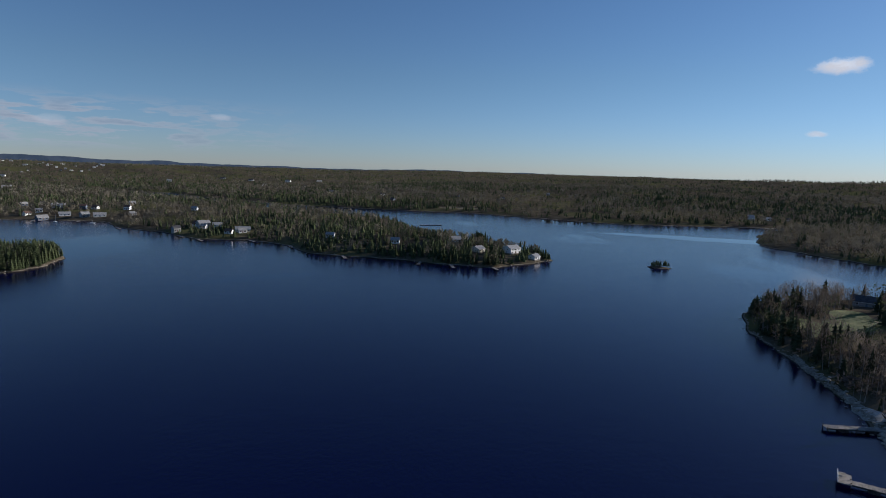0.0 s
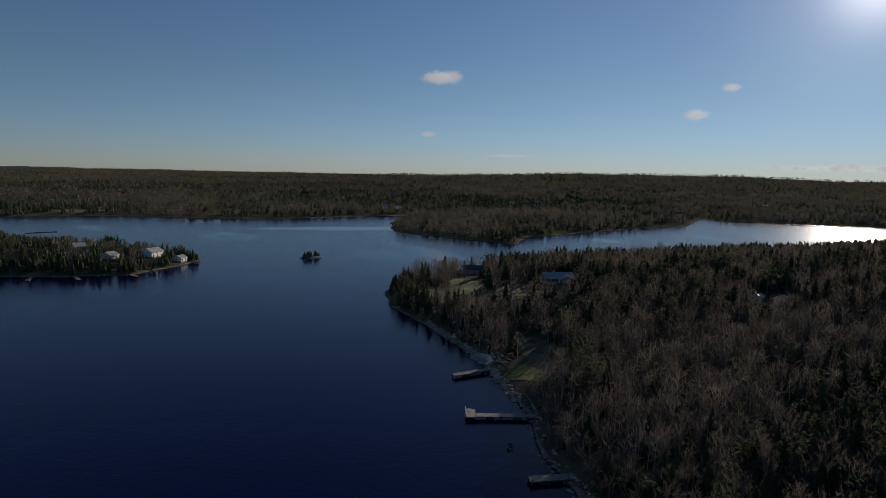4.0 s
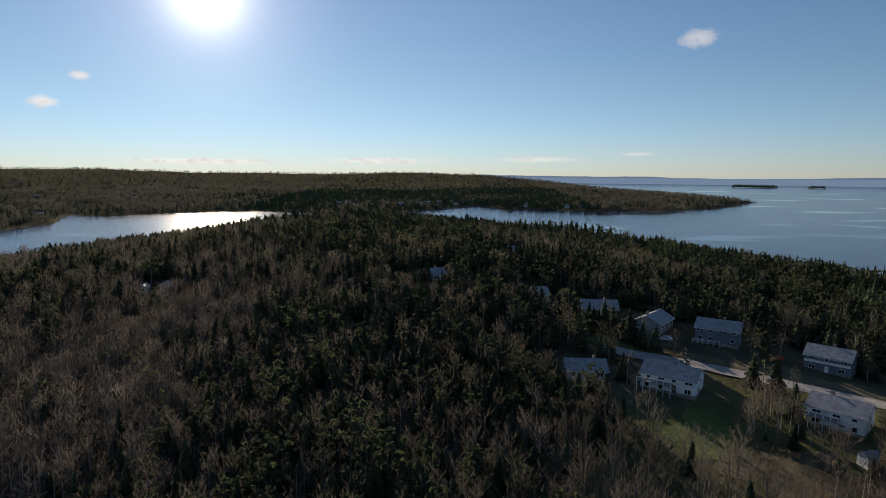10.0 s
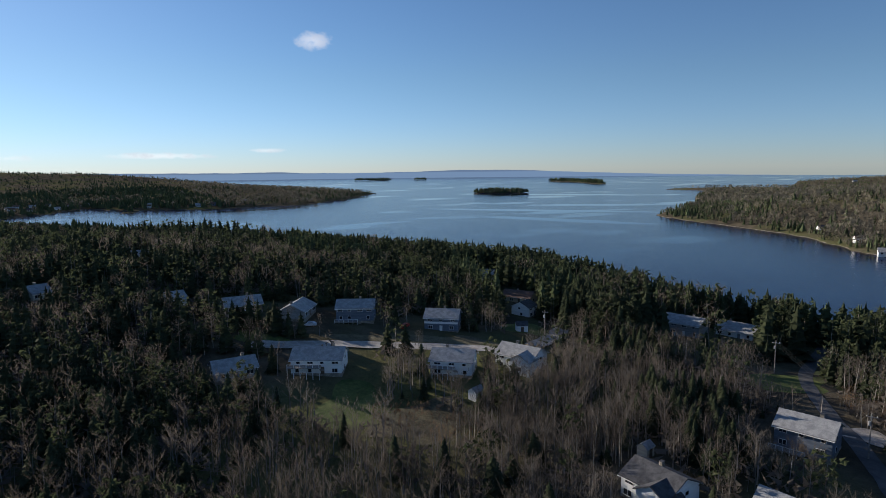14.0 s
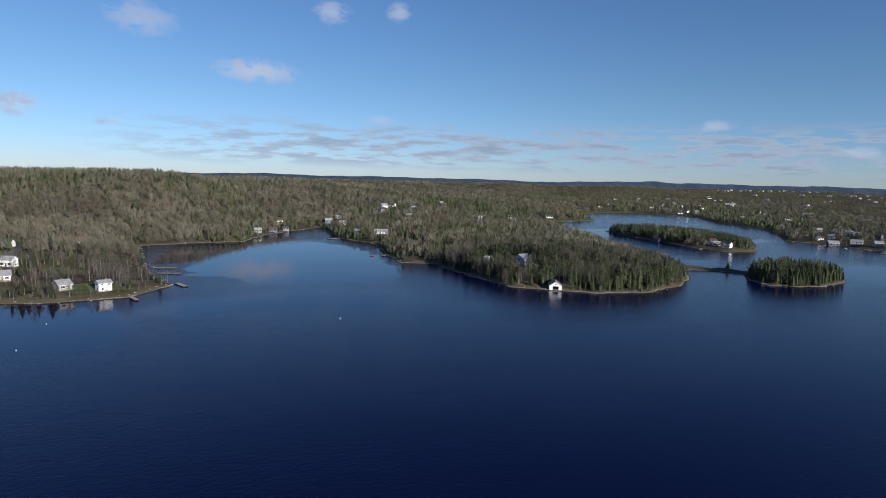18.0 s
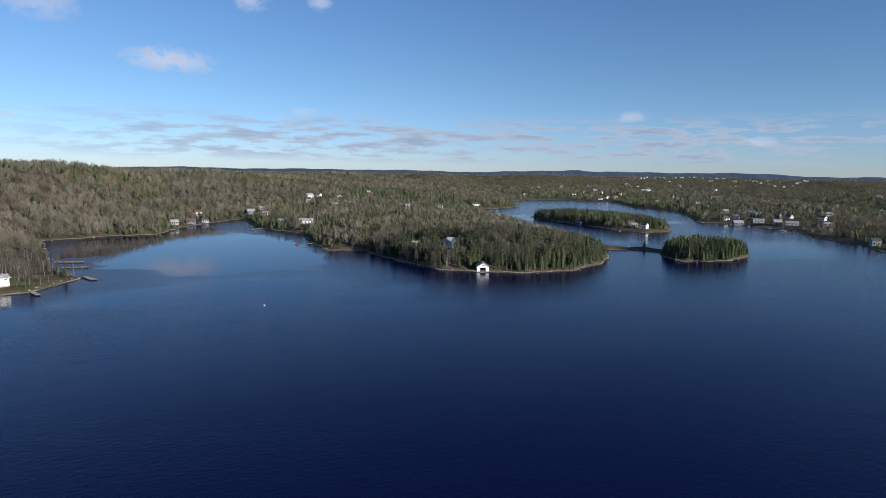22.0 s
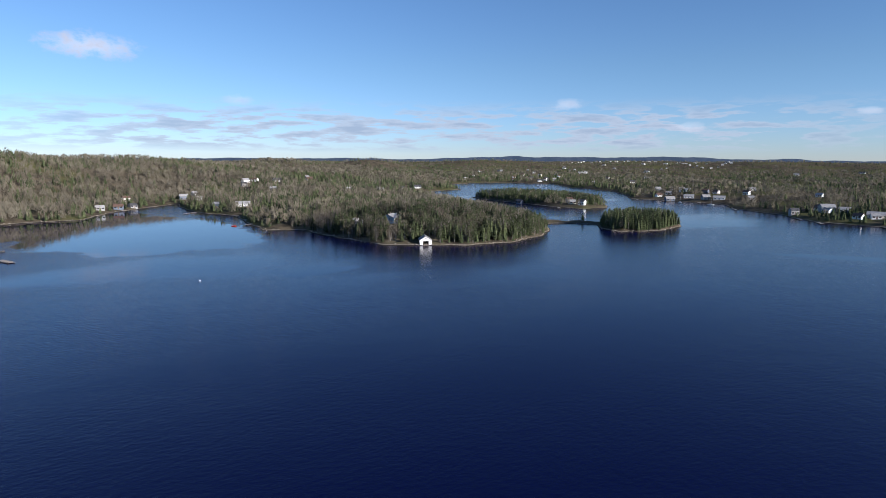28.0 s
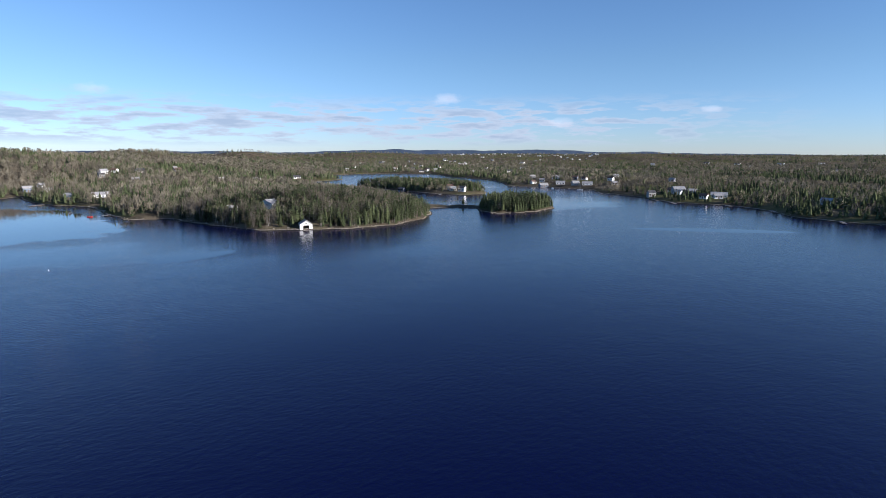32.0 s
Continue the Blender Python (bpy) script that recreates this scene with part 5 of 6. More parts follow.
boat_shed(114, -86, 50, 3.2, 2.6, 2.2, WHITE, GREY_ROOF, "garden_shed", "small white garden shed with a pale roof")
boat_shed(73, -99, 60, 2.8, 2.4, 2.2, CREAM, GREY_ROOF, "garden_shed", "small cream garden shed below the woods")
boat_shed(47, -101, -20, 6.5, 5.0, 2.6, GREEN_SIDING, GREY_ROOF, "green_shed", "dark green shed with grey roof beside bare trees")
boat_shed(156, -139, 10, 4.0, 3.4, 2.4, WHITE, DARK_ROOF, "garden_shed", "small white shed on the lawn")
boat_shed(302, -191, 80, 4.0, 3.6, 3.2, WHITE, GREY_ROOF, "white_shed", "small white gabled shed showing among the spruces")
boat_shed(-243, -119, 10, 4.0, 3.2, 2.4, WHITE, GREY_ROOF, "boat_shed", "small white boat shed by the water")


def utility_pole(x, y, tall, label):
    z = lift(x, y)
    ob = thing("utility_pole", pose(x, y, z, 0, 0, 30), label, "utility pole", "utility poles")
    part("post", rod(bmesh.new(), (0, 0, -0.5), (0.1, 0, tall), 0.17, 0.12, 8), DECK, ob)
    part("crossarm", boxed(-1.1, 1.1, -0.06, 0.06, tall - 0.9, tall - 0.75), DECK, ob)
    for k in (-1, 0, 1):
        part("insulator", rod(bmesh.new(), (k * 0.9, 0, tall - 0.75), (k * 0.9, 0, tall - 0.5), 0.06, 0.05, 6), TRIM_WHITE, ob)
    part("transformer", rod(bmesh.new(), (0.35, 0.1, tall - 2.6), (0.35, 0.1, tall - 1.7), 0.24, 0.24, 10), METAL, ob)
    return Vector((x, y, z + tall - 0.55))


POLES = [utility_pole(*p, "grey wooden utility pole with crossarm beside the road") for p in
         ((112, -238, 10.0), (86, -178, 10.0), (46.5, -137, 10.0), (32, -118, 10.0), (14, -86, 10.0))]
OTHERS = [utility_pole(*p, "grey wooden utility pole with crossarm beside the road") for p in ((141, -136, 11.5), (174, -194, 11.0), (-262, -160, 10.0), (-225, -161, 10.0), (-305, -166, 10.0))]


def wire(a, b, sag, shift):
    bm = bmesh.new()
    side = (b - a).cross(Vector((0, 0, 1))).normalized() * shift
    pts = [a.lerp(b, k / 8) + side - Vector((0, 0, sag * 4 * (k / 8) * (1 - k / 8))) for k in range(9)]
    for p, q in zip(pts[:-1], pts[1:]):
        rod(bm, p, q, 0.025, 0.025, 4)
    tagged(new("power_line", mesh_of("power_line", bm, RUBBER)), "thin dark power line strung between poles", "cable", "power lines")


for a, b in zip(POLES[:-1], POLES[1:]):
    for k in (-0.8, 0.0, 0.8):
        wire(a, b, 0.9, k)
wire(OTHERS[0], OTHERS[1], 0.9, 0.0)
wire(OTHERS[0], POLES[1], 1.0, 0.0)


def car(x, y, turn, paint, label):
    ob = thing("car", pose(x, y, lift(x, y) + 0.14, 0, 0, turn), label, "car", "parked cars")
    bm = bmesh.new()
    prof = [(-2.2, 0.35), (2.2, 0.35), (2.25, 0.75), (1.3, 0.95), (0.7, 1.45), (-1.3, 1.5), (-2.1, 1.0), (-2.25, 0.7)]
    rows = [[bm.verts.new((px, s * (0.85 if pz < 1.2 else 0.68), pz)) for px, pz in prof] for s in (-1, 1)]
    bm.faces.new(rows[0]), bm.faces.new(rows[1][::-1])
    for k in range(8):
        bm.faces.new((rows[0][k], rows[1][k], rows[1][(k + 1) % 8], rows[0][(k + 1) % 8]))
    bmesh.ops.recalc_face_normals(bm, faces=bm.faces)
    body = part("body", bm, paint, ob)
    part("windscreen", boxed(0.75, 1.1, -0.62, 0.62, 1.05, 1.36), GLASS, ob)
    for s in (-1, 1):
        part("side_window", boxed(-1.2, 0.55, s * 0.76 - 0.02, s * 0.76 + 0.02, 1.05, 1.38), GLASS, ob)
        part("headlight", boxed(2.18, 2.28, s * 0.6 - 0.18, s * 0.6 + 0.18, 0.62, 0.76), TRIM_WHITE, ob)
        for px in (-1.35, 1.4):
            wheel = part("wheel", rod(bmesh.new(), (px, s * 0.72, 0.33), (px, s * 0.9, 0.33), 0.33, 0.33, 14), RUBBER, ob)
            part("rim", rod(bmesh.new(), (px, s * 0.9, 0.33), (px, s * 0.92, 0.33), 0.2, 0.2, 10), METAL, wheel)
    CLEARINGS.append((x, y, 4.5))


car(20, -129, 20, CAR_PAINT, "pale silver car parked on the gravel")
car(171, -99, 120, RED_PAINT, "red car parked beside the road")
car(184, -70, 60, CAR_PAINT, "pale car parked before the houses")

for bx, by in ((-170, -123), (-173, -107), (-193, -87), (-212, -89), (-160, -86), (-234, -56), (-272, -55), (-122, -56), (-250, 60)):
    ob = thing("mooring_buoy", pose(bx, by, 0), "small white mooring buoy floating on the lake", "buoy", "mooring buoys")
    bm = bmesh.new()
    bmesh.ops.create_uvsphere(bm, u_segments=10, v_segments=6, radius=0.2)
    bmesh.ops.translate(bm, verts=bm.verts, vec=(0, 0, 0.1))
    part("float", bm, TRIM_WHITE, ob)
    part("ring", rod(bmesh.new(), (0, 0, 0.32), (0, 0, 0.5), 0.05, 0.04, 6), METAL, ob)

# radio mast on the far ridge
mx, my = 4000 * math.sin(radians(81.4)), 4000 * math.cos(radians(81.4))
mast = thing("radio_mast", pose(mx, my, lift(mx, my)), "tall thin lattice radio mast on the far ridge", "mast")
for k in range(3):
    a = 2.1 * k
    part("leg", rod(bmesh.new(), (2.2 * math.cos(a), 2.2 * math.sin(a), -1), (0.7 * math.cos(a), 0.7 * math.sin(a), 64), 0.55, 0.4, 5), METAL, mast)
for k in range(8):
    part("brace", boxed(-1.6 + 0.1 * k, 1.6 - 0.1 * k, -0.25, 0.25, 4 + 7.5 * k, 4.6 + 7.5 * k), METAL, mast)



def sailboat(x, y, turn, label):
    """A small moored sailing boat with bare mast."""
    ob = thing("sailboat", pose(x, y, 0, 0, 0, turn), label, "boat", "moored boats")
    bm = bmesh.new()
    rows = []
    for px, half, deck, keel in ((-3.6, 0.9, 0.75, 0.0), (-1.5, 1.25, 0.8, -0.3), (1.0, 1.15, 0.85, -0.3), (2.8, 0.6, 0.95, -0.1), (3.9, 0.05, 1.05, 0.3)):
        rows.append([bm.verts.new(p) for p in ((px, -half, deck), (px, -0.6 * half, keel), (px, 0.6 * half, keel), (px, half, deck))])
    for a, b in zip(rows[:-1], rows[1:]):
        for k in range(4):
            bm.faces.new((a[k], a[(k + 1) % 4], b[(k + 1) % 4], b[k]))
    bm.faces.new(rows[0]), bm.faces.new(rows[-1][::-1])
    bmesh.ops.recalc_face_normals(bm, faces=bm.faces)
    part("hull", bm, TRIM_WHITE, ob)
    part("cabin", boxed(-1.2, 1.2, -0.6, 0.6, 0.8, 1.35), WHITE, ob)
    part("mast", rod(bmesh.new(), (0.6, 0, 0.8), (0.6, 0, 9.5), 0.09, 0.06, 6), METAL, ob)
    part("boom", rod(bmesh.new(), (0.5, 0, 1.9), (-2.9, 0, 1.8), 0.07, 0.06, 6), METAL, ob)


sailboat(-372, 634, 20, "white sailboat with bare mast at the far docks")
sailboat(-412, 636, -30, "white sailboat with bare mast at the far docks")


def rowboat(x, y, turn, paint, label):
    ob = thing("rowboat", pose(x, y, 0, 0, 0, turn), label, "boat", "small boats")
    bm = bmesh.new()
    rows = []
    for px, half, rim in ((-1.9, 0.6, 0.5), (-0.6, 0.8, 0.48), (0.8, 0.7, 0.52), (2.0, 0.06, 0.7)):
        rows.append([bm.verts.new(p) for p in ((px, -half, rim), (px, -0.7 * half, -0.1), (px, 0.7 * half, -0.1), (px, half, rim), (px, 0.88 * half, rim), (px, 0.6 * half, 0.05), (px, -0.6 * half, 0.05), (px, -0.88 * half, rim))])
    for a, b in zip(rows[:-1], rows[1:]):
        for k in range(8):
            bm.faces.new((a[k], a[(k + 1) % 8], b[(k + 1) % 8], b[k]))
    bm.faces.new(rows[0]), bm.faces.new(rows[-1][::-1])
    bmesh.ops.recalc_face_normals(bm, faces=bm.faces)
    part("hull", bm, paint, ob)
    for px in (-0.9, 0.5):
        part("thwart", boxed(px - 0.13, px + 0.13, -0.6, 0.6, 0.3, 0.35), DECK, ob)


rowboat(94, 108, 60, PILING, "small dark rowboat lying below the wooded bank")
rowboat(-252, -108, 20, TRIM_WHITE, "small white rowboat beside the wooden dock")
rowboat(-447, 128, 40, RED_PAINT, "small red rowboat beside the peninsula dock")

# ---- trees ----
def spruce_shape(rng, whorls, per, core=6, stem=True):
    """A spruce one metre high: whorls of drooping branch fans round a narrow dark core. Returns verts, triangles and slots (0 needles, 1 bark)."""
    v, f, s = [], [], []

    def tri(a, b, c, slot=0):
        k = len(v)
        v.extend((a, b, c)), f.append((k, k + 1, k + 2)), s.append(slot)
    low = 0.06 + 0.1 * rng.random()
    wide = 0.21 + 0.09 * rng.random()
    for i in range(whorls):
        h = low + (0.97 - low) * (i / whorls) ** 0.92
        reach = wide * (1 - h) ** 0.75 + 0.012
        for k in range(per):
            a = 2 * math.pi * (k + 0.5 * (i % 2) + 0.35 * rng.random()) / per
            r = reach * (0.78 + 0.4 * rng.random())
            w = 0.8 * r * math.pi / per + 0.01
            ca, sa = math.cos(a), math.sin(a)
            drop = 0.28 * r + 0.025
            root, tip = (0, 0, h + 0.035), (r * ca, r * sa, h - drop)
            m = 0.62 * r
            left, right = (m * ca - w * sa, m * sa + w * ca, h - 0.45 * drop), (m * ca + w * sa, m * sa - w * ca, h - 0.45 * drop)
            tri(root, left, tip), tri(root, tip, right)
    if core:
        for k in range(core):
            a, b = 2 * math.pi * k / core, 2 * math.pi * (k + 1) / core
            tri((0, 0, 1.0), (0.66 * wide * math.cos(a), 0.66 * wide * math.sin(a), low + 0.02), (0.66 * wide * math.cos(b), 0.66 * wide * math.sin(b), low + 0.02))
    if stem:
        for k in range(3):
            a, b = 2.1 * k, 2.1 * (k + 1)
            tri((0, 0, 0.7), (0.013 * math.cos(a), 0.013 * math.sin(a), -0.04), (0.013 * math.cos(b), 0.013 * math.sin(b), -0.04), 1)
    return np.array(v), np.array(f), np.array(s)


def bare_shape(rng, limbs, twigs, thick=1.0, slim=1.0):
    """A leafless broadleaf one metre high: a slim pale stem, spreading limbs and a fine haze of twigs round them."""
    v, f, s = [], [], []

    def blade(a, b, w, slot):
        a, b = Vector(a), Vector(b)
        side = (b - a).cross(Vector((rng.random() - 0.5, rng.random() - 0.5, 0.6 * rng.random()))).normalized() * w
        k = len(v)
        v.extend((tuple(a - side), tuple(a + side), tuple(b)))
        f.append((k, k + 1, k + 2)), s.append(slot)
    lean = Vector(((rng.random() - 0.5) * 0.14, (rng.random() - 0.5) * 0.14, 0))
    for k in range(3):
        a, b = 2.1 * k, 2.1 * (k + 1)
        i = len(v)
        v.extend(((lean.x * 0.9, lean.y * 0.9, 0.93), (0.017 * math.cos(a), 0.017 * math.sin(a), -0.03), (0.017 * math.cos(b), 0.017 * math.sin(b), -0.03)))
        f.append((i, i + 1, i + 2)), s.append(1)
    heart = Vector((lean.x * 0.5, lean.y * 0.5, 0.42))
    for i in range(limbs):
        h = 0.3 + 0.46 * (i / limbs)
        a = 2.4 * i + 0.8 * rng.random()
        out = slim * (0.05 + 0.12 * math.sin(math.pi * min(1, 1.12 - h))) * (0.6 + 0.7 * rng.random())
        root = Vector((lean.x * h, lean.y * h, h))
        tip = root + Vector((out * math.cos(a), out * math.sin(a), 0.17 + 0.15 * rng.random()))
        tip.z = min(tip.z, 0.95)
        blade(root, tip, 0.0042 * thick, 0)
        for j in range(twigs):
            start = root.lerp(tip, 0.25 + 0.75 * rng.random())
            way = (start - heart).normalized() * 0.5 + Vector((rng.gauss(0, 0.45), rng.gauss(0, 0.45), 0.8 + rng.gauss(0, 0.4)))
            blade(start, start + way.normalized() * (0.07 + 0.09 * rng.random()), 0.0027 * thick, 0)
    return np.array(v), np.array(f), np.array(s)


def forest(name, shapes, at, height, width, materials, label, seed):
    """Many trees joined into one mesh: at (N, 3) places, heights and widths in metres."""
    rng = np.random.default_rng(seed)
    turn, kind = rng.uniform(0, 2 * np.pi, len(at)), rng.integers(0, len(shapes), len(at))
    vs, fs, ss, base = [], [], [], 0
    for k, (v, f, s) in enumerate(shapes):
        sel = np.nonzero(kind == k)[0]
        if not len(sel):
            continue
        c, n = np.cos(turn[sel])[:, None], np.sin(turn[sel])[:, None]
        w = (width[sel])[:, None]
        x = (v[None, :, 0] * c - v[None, :, 1] * n) * w + at[sel, 0][:, None]
        y = (v[None, :, 0] * n + v[None, :, 1] * c) * w + at[sel, 1][:, None]
        z = v[None, :, 2] * height[sel][:, None] + at[sel, 2][:, None]
        vs.append(np.stack([x, y, z], -1).reshape(-1, 3))
        fs.append((f[None] + (np.arange(len(sel)) * len(v))[:, None, None] + base).reshape(-1, 3))
        ss.append(np.tile(s, len(sel)))
        base += len(sel) * len(v)
    ob = new(name, fast_mesh(name, np.concatenate(vs), np.concatenate(fs), materials, np.concatenate(ss)))
    return tagged(ob, label, "forest", kind="stuff")


def sow(count, near, far, seed, power=0.0, where=None):
    """Places on land between two distances from the drone, thinner with distance, clear of shores, houses, roads and lawns."""
    rng = np.random.default_rng(seed)
    a = rng.uniform(0, 2 * np.pi, count)
    u = rng.random(count)
    r = near * (far / near) ** u if power == 0 else np.sqrt(near ** 2 + (far ** 2 - near ** 2) * u)
    x, y = r * np.sin(a), r * np.cos(a)
    s = inland(x, y)
    ok = s > 3.5
    if where:
        ok &= where(x, y)
        ok &= ~((x > 85) & (x < 225) & (y < -25) & (y > -235)) | (rng.random(count) < 0.3)
    settled = (x < -140) & (y < 30) & (y > -230) & (r < 470)
    ok &= ~settled | (rng.random(count) < 0.6)
    ok &= ~((x > 110) & (x < 262) & (y > 195)) | (rng.random(count) < 0.5)
    for cx, cy, cr in CLEARINGS:
        ok &= (x - cx) ** 2 + (y - cy) ** 2 > cr * cr
    for road_line, wide in ROADS:
        p = np.array(road_line, float)
        for (ax, ay), (bx, by) in zip(p[:-1], p[1:]):
            ex, ey = bx - ax, by - ay
            k = np.clip(((x - ax) * ex + (y - ay) * ey) / (ex * ex + ey * ey), 0, 1)
            ok &= (x - ax - k * ex) ** 2 + (y - ay - k * ey) ** 2 > (wide / 2 + 2.0) ** 2
    x, y, s = x[ok], y[ok], s[ok]
    return np.stack([x, y, ground_height(x, y, s)], -1), s


def home_side(x, y):
    """The wooded point below the drone, between the lake and the sea."""
    return (x > -60) & (y > -330) & (y < 370) & (x * 0.55 + 520 > -y)


def evergreen_share(x, y, s):
    """How much of the wood is spruce: bare woods round the houses, spruce on the ridge, the islands and the shores."""
    r = np.hypot(x, y)
    way = np.degrees(np.arctan2(x, y))
    k = np.full(x.shape, 0.3)
    point = 0.26 + 0.3 * ramp(r, 270, 380) + (0.04 + 0.44 * ramp(r, 105, 185)) * ramp(way, 60, 86)
    point = np.where((way > 108) & (r < 215), 0.24 + 0.1 * ramp(r, 130, 215), point)
    point = np.maximum(point, np.where((way > 92) & (s < 75) & (r > 200), 0.85, 0))
    point = np.where((x > 110) & (x < 250) & (y > 190), 0.2, point)
    k = np.where(home_side(x, y), point, k)
    k = np.where((x < -140) & (y < 30) & (r < 540), 0.12, k)
    k = np.where((x < 100) & (y < 0) & (r >= 540), 0.14 + 0.2 * ramp(r, 700, 900), k)
    k = np.where((x > 0) & (y < -300), np.where(y < -430, 0.3, 0.2), k)
    k = np.where(y > 760, 0.46, k)
    k = np.where((x > -260) & (x < 110) & (y > 400) & (y < 720), 0.55, k)
    k = np.where((x < -150) & (r > 620), np.maximum(k, 0.2 + 0.14 * ramp(r, 800, 1200)), k)
    k = k + 0.42 * wobble(x, y, 260, 10) * ramp(r, 350, 600) + 0.3 * wobble(x, y, 85, 8) + 0.2 * wobble(x, y, 30, 9) + 0.25 * np.exp(-s / 25) * (~home_side(x, y) | (y < 0))
    return np.clip(k, 0.05, 0.97)


def stature(x, y, s):
    """How tall the trees stand against the usual: tall by the sea, low round the shore cottages and on the settled headland."""
    r = np.hypot(x, y)
    way = np.degrees(np.arctan2(x, y))
    k = np.where(s < 10, 0.75, 1.0) * (0.86 + 0.14 * ramp(r, 200, 300))
    k = np.where((x < -140) & (y < 30) & (r < 450), 0.76 * k, k)
    k = np.where((x > -420) & (x < 0) & (y > 470) & (y < 860), 0.8 * k, k)
    k = np.where(home_side(x, y) & (way > 92) & (s < 70) & (r > 215), 1.4, k)
    return k


def crown_shape(rng, tufts, size, wide, rise=0.0, slim=0.5):
    """A leafless tree from afar: a loose uneven cloud of small twig tufts."""
    v, f = [], []
    for k in range(tufts):
        a, z = 2.4 * k + rng.random(), 0.22 + 0.72 * ((k + rng.random()) / tufts) ** 0.8
        r = wide * math.sqrt(max(0.0, 1 - ((z - 0.45) / 0.52) ** 2)) * math.sqrt(rng.random())
        mid = Vector((r * math.cos(a), r * math.sin(a), z))
        u = (Vector((rng.gauss(0, 1), rng.gauss(0, 1), rng.gauss(0, 1))) + Vector((0, 0, rise))).normalized()
        w = u.orthogonal().normalized()
        q = size * (0.6 + 0.8 * rng.random())
        i = len(v)
        v.extend((tuple(mid + u * q), tuple(mid - u * 0.4 * q + w * slim * q), tuple(mid - u * 0.5 * q - w * slim * q)))
        f.append((i, i + 1, i + 2))
    return np.array(v), np.array(f), np.zeros(len(f), int)


def joined(*shapes):
    """Several shapes as one."""
    starts = np.cumsum([0] + [len(v) for v, _, _ in shapes])
    return np.concatenate([v for v, _, _ in shapes]), np.concatenate([f + k for (_, f, _), k in zip(shapes, starts)]), np.concatenate([q for _, _, q in shapes])


def cone_shape(rng):
    """A far spruce: a narrow uneven spire."""
    v = [(0, 0, 1.0)]
    for k in range(5):
        a, r = 2 * math.pi * k / 5, 0.21 * (0.6 + 0.8 * rng.random())
        v.append((r * math.cos(a), r * math.sin(a), 0.05 + 0.15 * rng.random()))
    f = [(0, 1 + k, 1 + (k + 1) % 5) for k in range(5)]
    return np.array(v), np.array(f), np.zeros(5, int)


def pine_shape(rng, clumps, blades):
    """A white pine: a stem with uneven cushions of needles, open between them."""
    v, f, s = [], [], []
    for k in range(3):
        a, b = 2.1 * k, 2.1 * (k + 1)
        i = len(v)
        v.extend(((0, 0, 0.95), (0.016 * math.cos(a), 0.016 * math.sin(a), -0.03), (0.016 * math.cos(b), 0.016 * math.sin(b), -0.03)))
        f.append((i, i + 1, i + 2)), s.append(1)
    for c in range(clumps):
        h = 0.32 + 0.64 * (c / clumps)
        a, out = 2.4 * c + rng.random(), 0.24 * math.sin(math.pi * min(1, 1.12 - 0.95 * h)) * (0.5 + 0.7 * rng.random())
        mid = Vector((out * math.cos(a), out * math.sin(a), h))
        for j in range(blades):
            p = [mid + Vector((rng.gauss(0, 0.042), rng.gauss(0, 0.042), rng.gauss(0, 0.034))) for _ in range(3)]
            i = len(v)
            v.extend(tuple(q) for q in p)
            f.append((i, i + 1, i + 2)), s.append(0)
    return np.array(v), np.array(f), np.array(s)


rng = random.Random(4)
SPRUCE_NEAR = [spruce_shape(rng, 12, 7) for _ in range(5)]
SPRUCE_MID = [spruce_shape(rng, 6, 5, 4) for _ in range(6)]
SPRUCE_OFF = [spruce_shape(rng, 3, 3, 4, False) for _ in range(6)]
SPRUCE_FAR = [cone_shape(rng) for _ in range(5)]
BARE_NEAR = [bare_shape(rng, 10, 16, 0.8, 1.2) for _ in range(6)]
BARE_MID = [joined(bare_shape(rng, 6, 5, 1.0, 1.4), crown_shape(rng, 44, 0.115, 0.27, 1.9, 0.055)) for _ in range(7)]
BARE_OFF = [crown_shape(rng, 18, 0.2, 0.3, 2.2, 0.15) for _ in range(8)]
BARE_FAR = [crown_shape(rng, 9, 0.26, 0.46) for _ in range(6)]
BARE_BUSHY = [crown_shape(rng, 11, 0.22, 0.42, 1.6, 0.3) for _ in range(6)]
PINE_NEAR = [pine_shape(rng, 17, 10) for _ in range(4)]
PINE_MID = [pine_shape(rng, 11, 6) for _ in range(3)]


def plant(zone, count, near, far, seed, ever, bare, power, tall, pines=None, singles=0, where=None):
    """A zone of woods: spruces, leafless trees and, near by, pines; the nearest stand as single trees."""
    at, s = sow(count, near, far, seed, power, where)
    rng = np.random.default_rng(seed + 50)
    share = evergreen_share(at[:, 0], at[:, 1], s)
    green = rng.random(len(at)) < share
    h = tall * rng.uniform(0.6, 1.12, len(at)) * stature(at[:, 0], at[:, 1], s)
    w = h * rng.uniform(0.85, 1.3, len(at))
    kind = np.where(green, 0, 1)
    if pines:
        kind[green & (rng.random(len(at)) < 0.35)] = 2
    alone = np.zeros(len(at), bool)
    if singles:
        alone[np.argsort(np.hypot(at[:, 0], at[:, 1]))[:singles]] = True
        single_trees(at[alone], h[alone], w[alone], kind[alone])
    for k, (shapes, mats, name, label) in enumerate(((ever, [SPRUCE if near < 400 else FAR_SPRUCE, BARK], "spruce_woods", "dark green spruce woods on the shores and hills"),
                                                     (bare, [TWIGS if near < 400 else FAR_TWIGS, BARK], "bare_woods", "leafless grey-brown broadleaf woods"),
                                                     (pines, [PINE, BARK], "pine_woods", "scattered rounded green pines among the bare woods"))):
        sel = (kind == k) & ~alone
        if sel.any():
            forest(zone + "_" + name, shapes, at[sel], h[sel], w[sel], mats, label, seed + k)


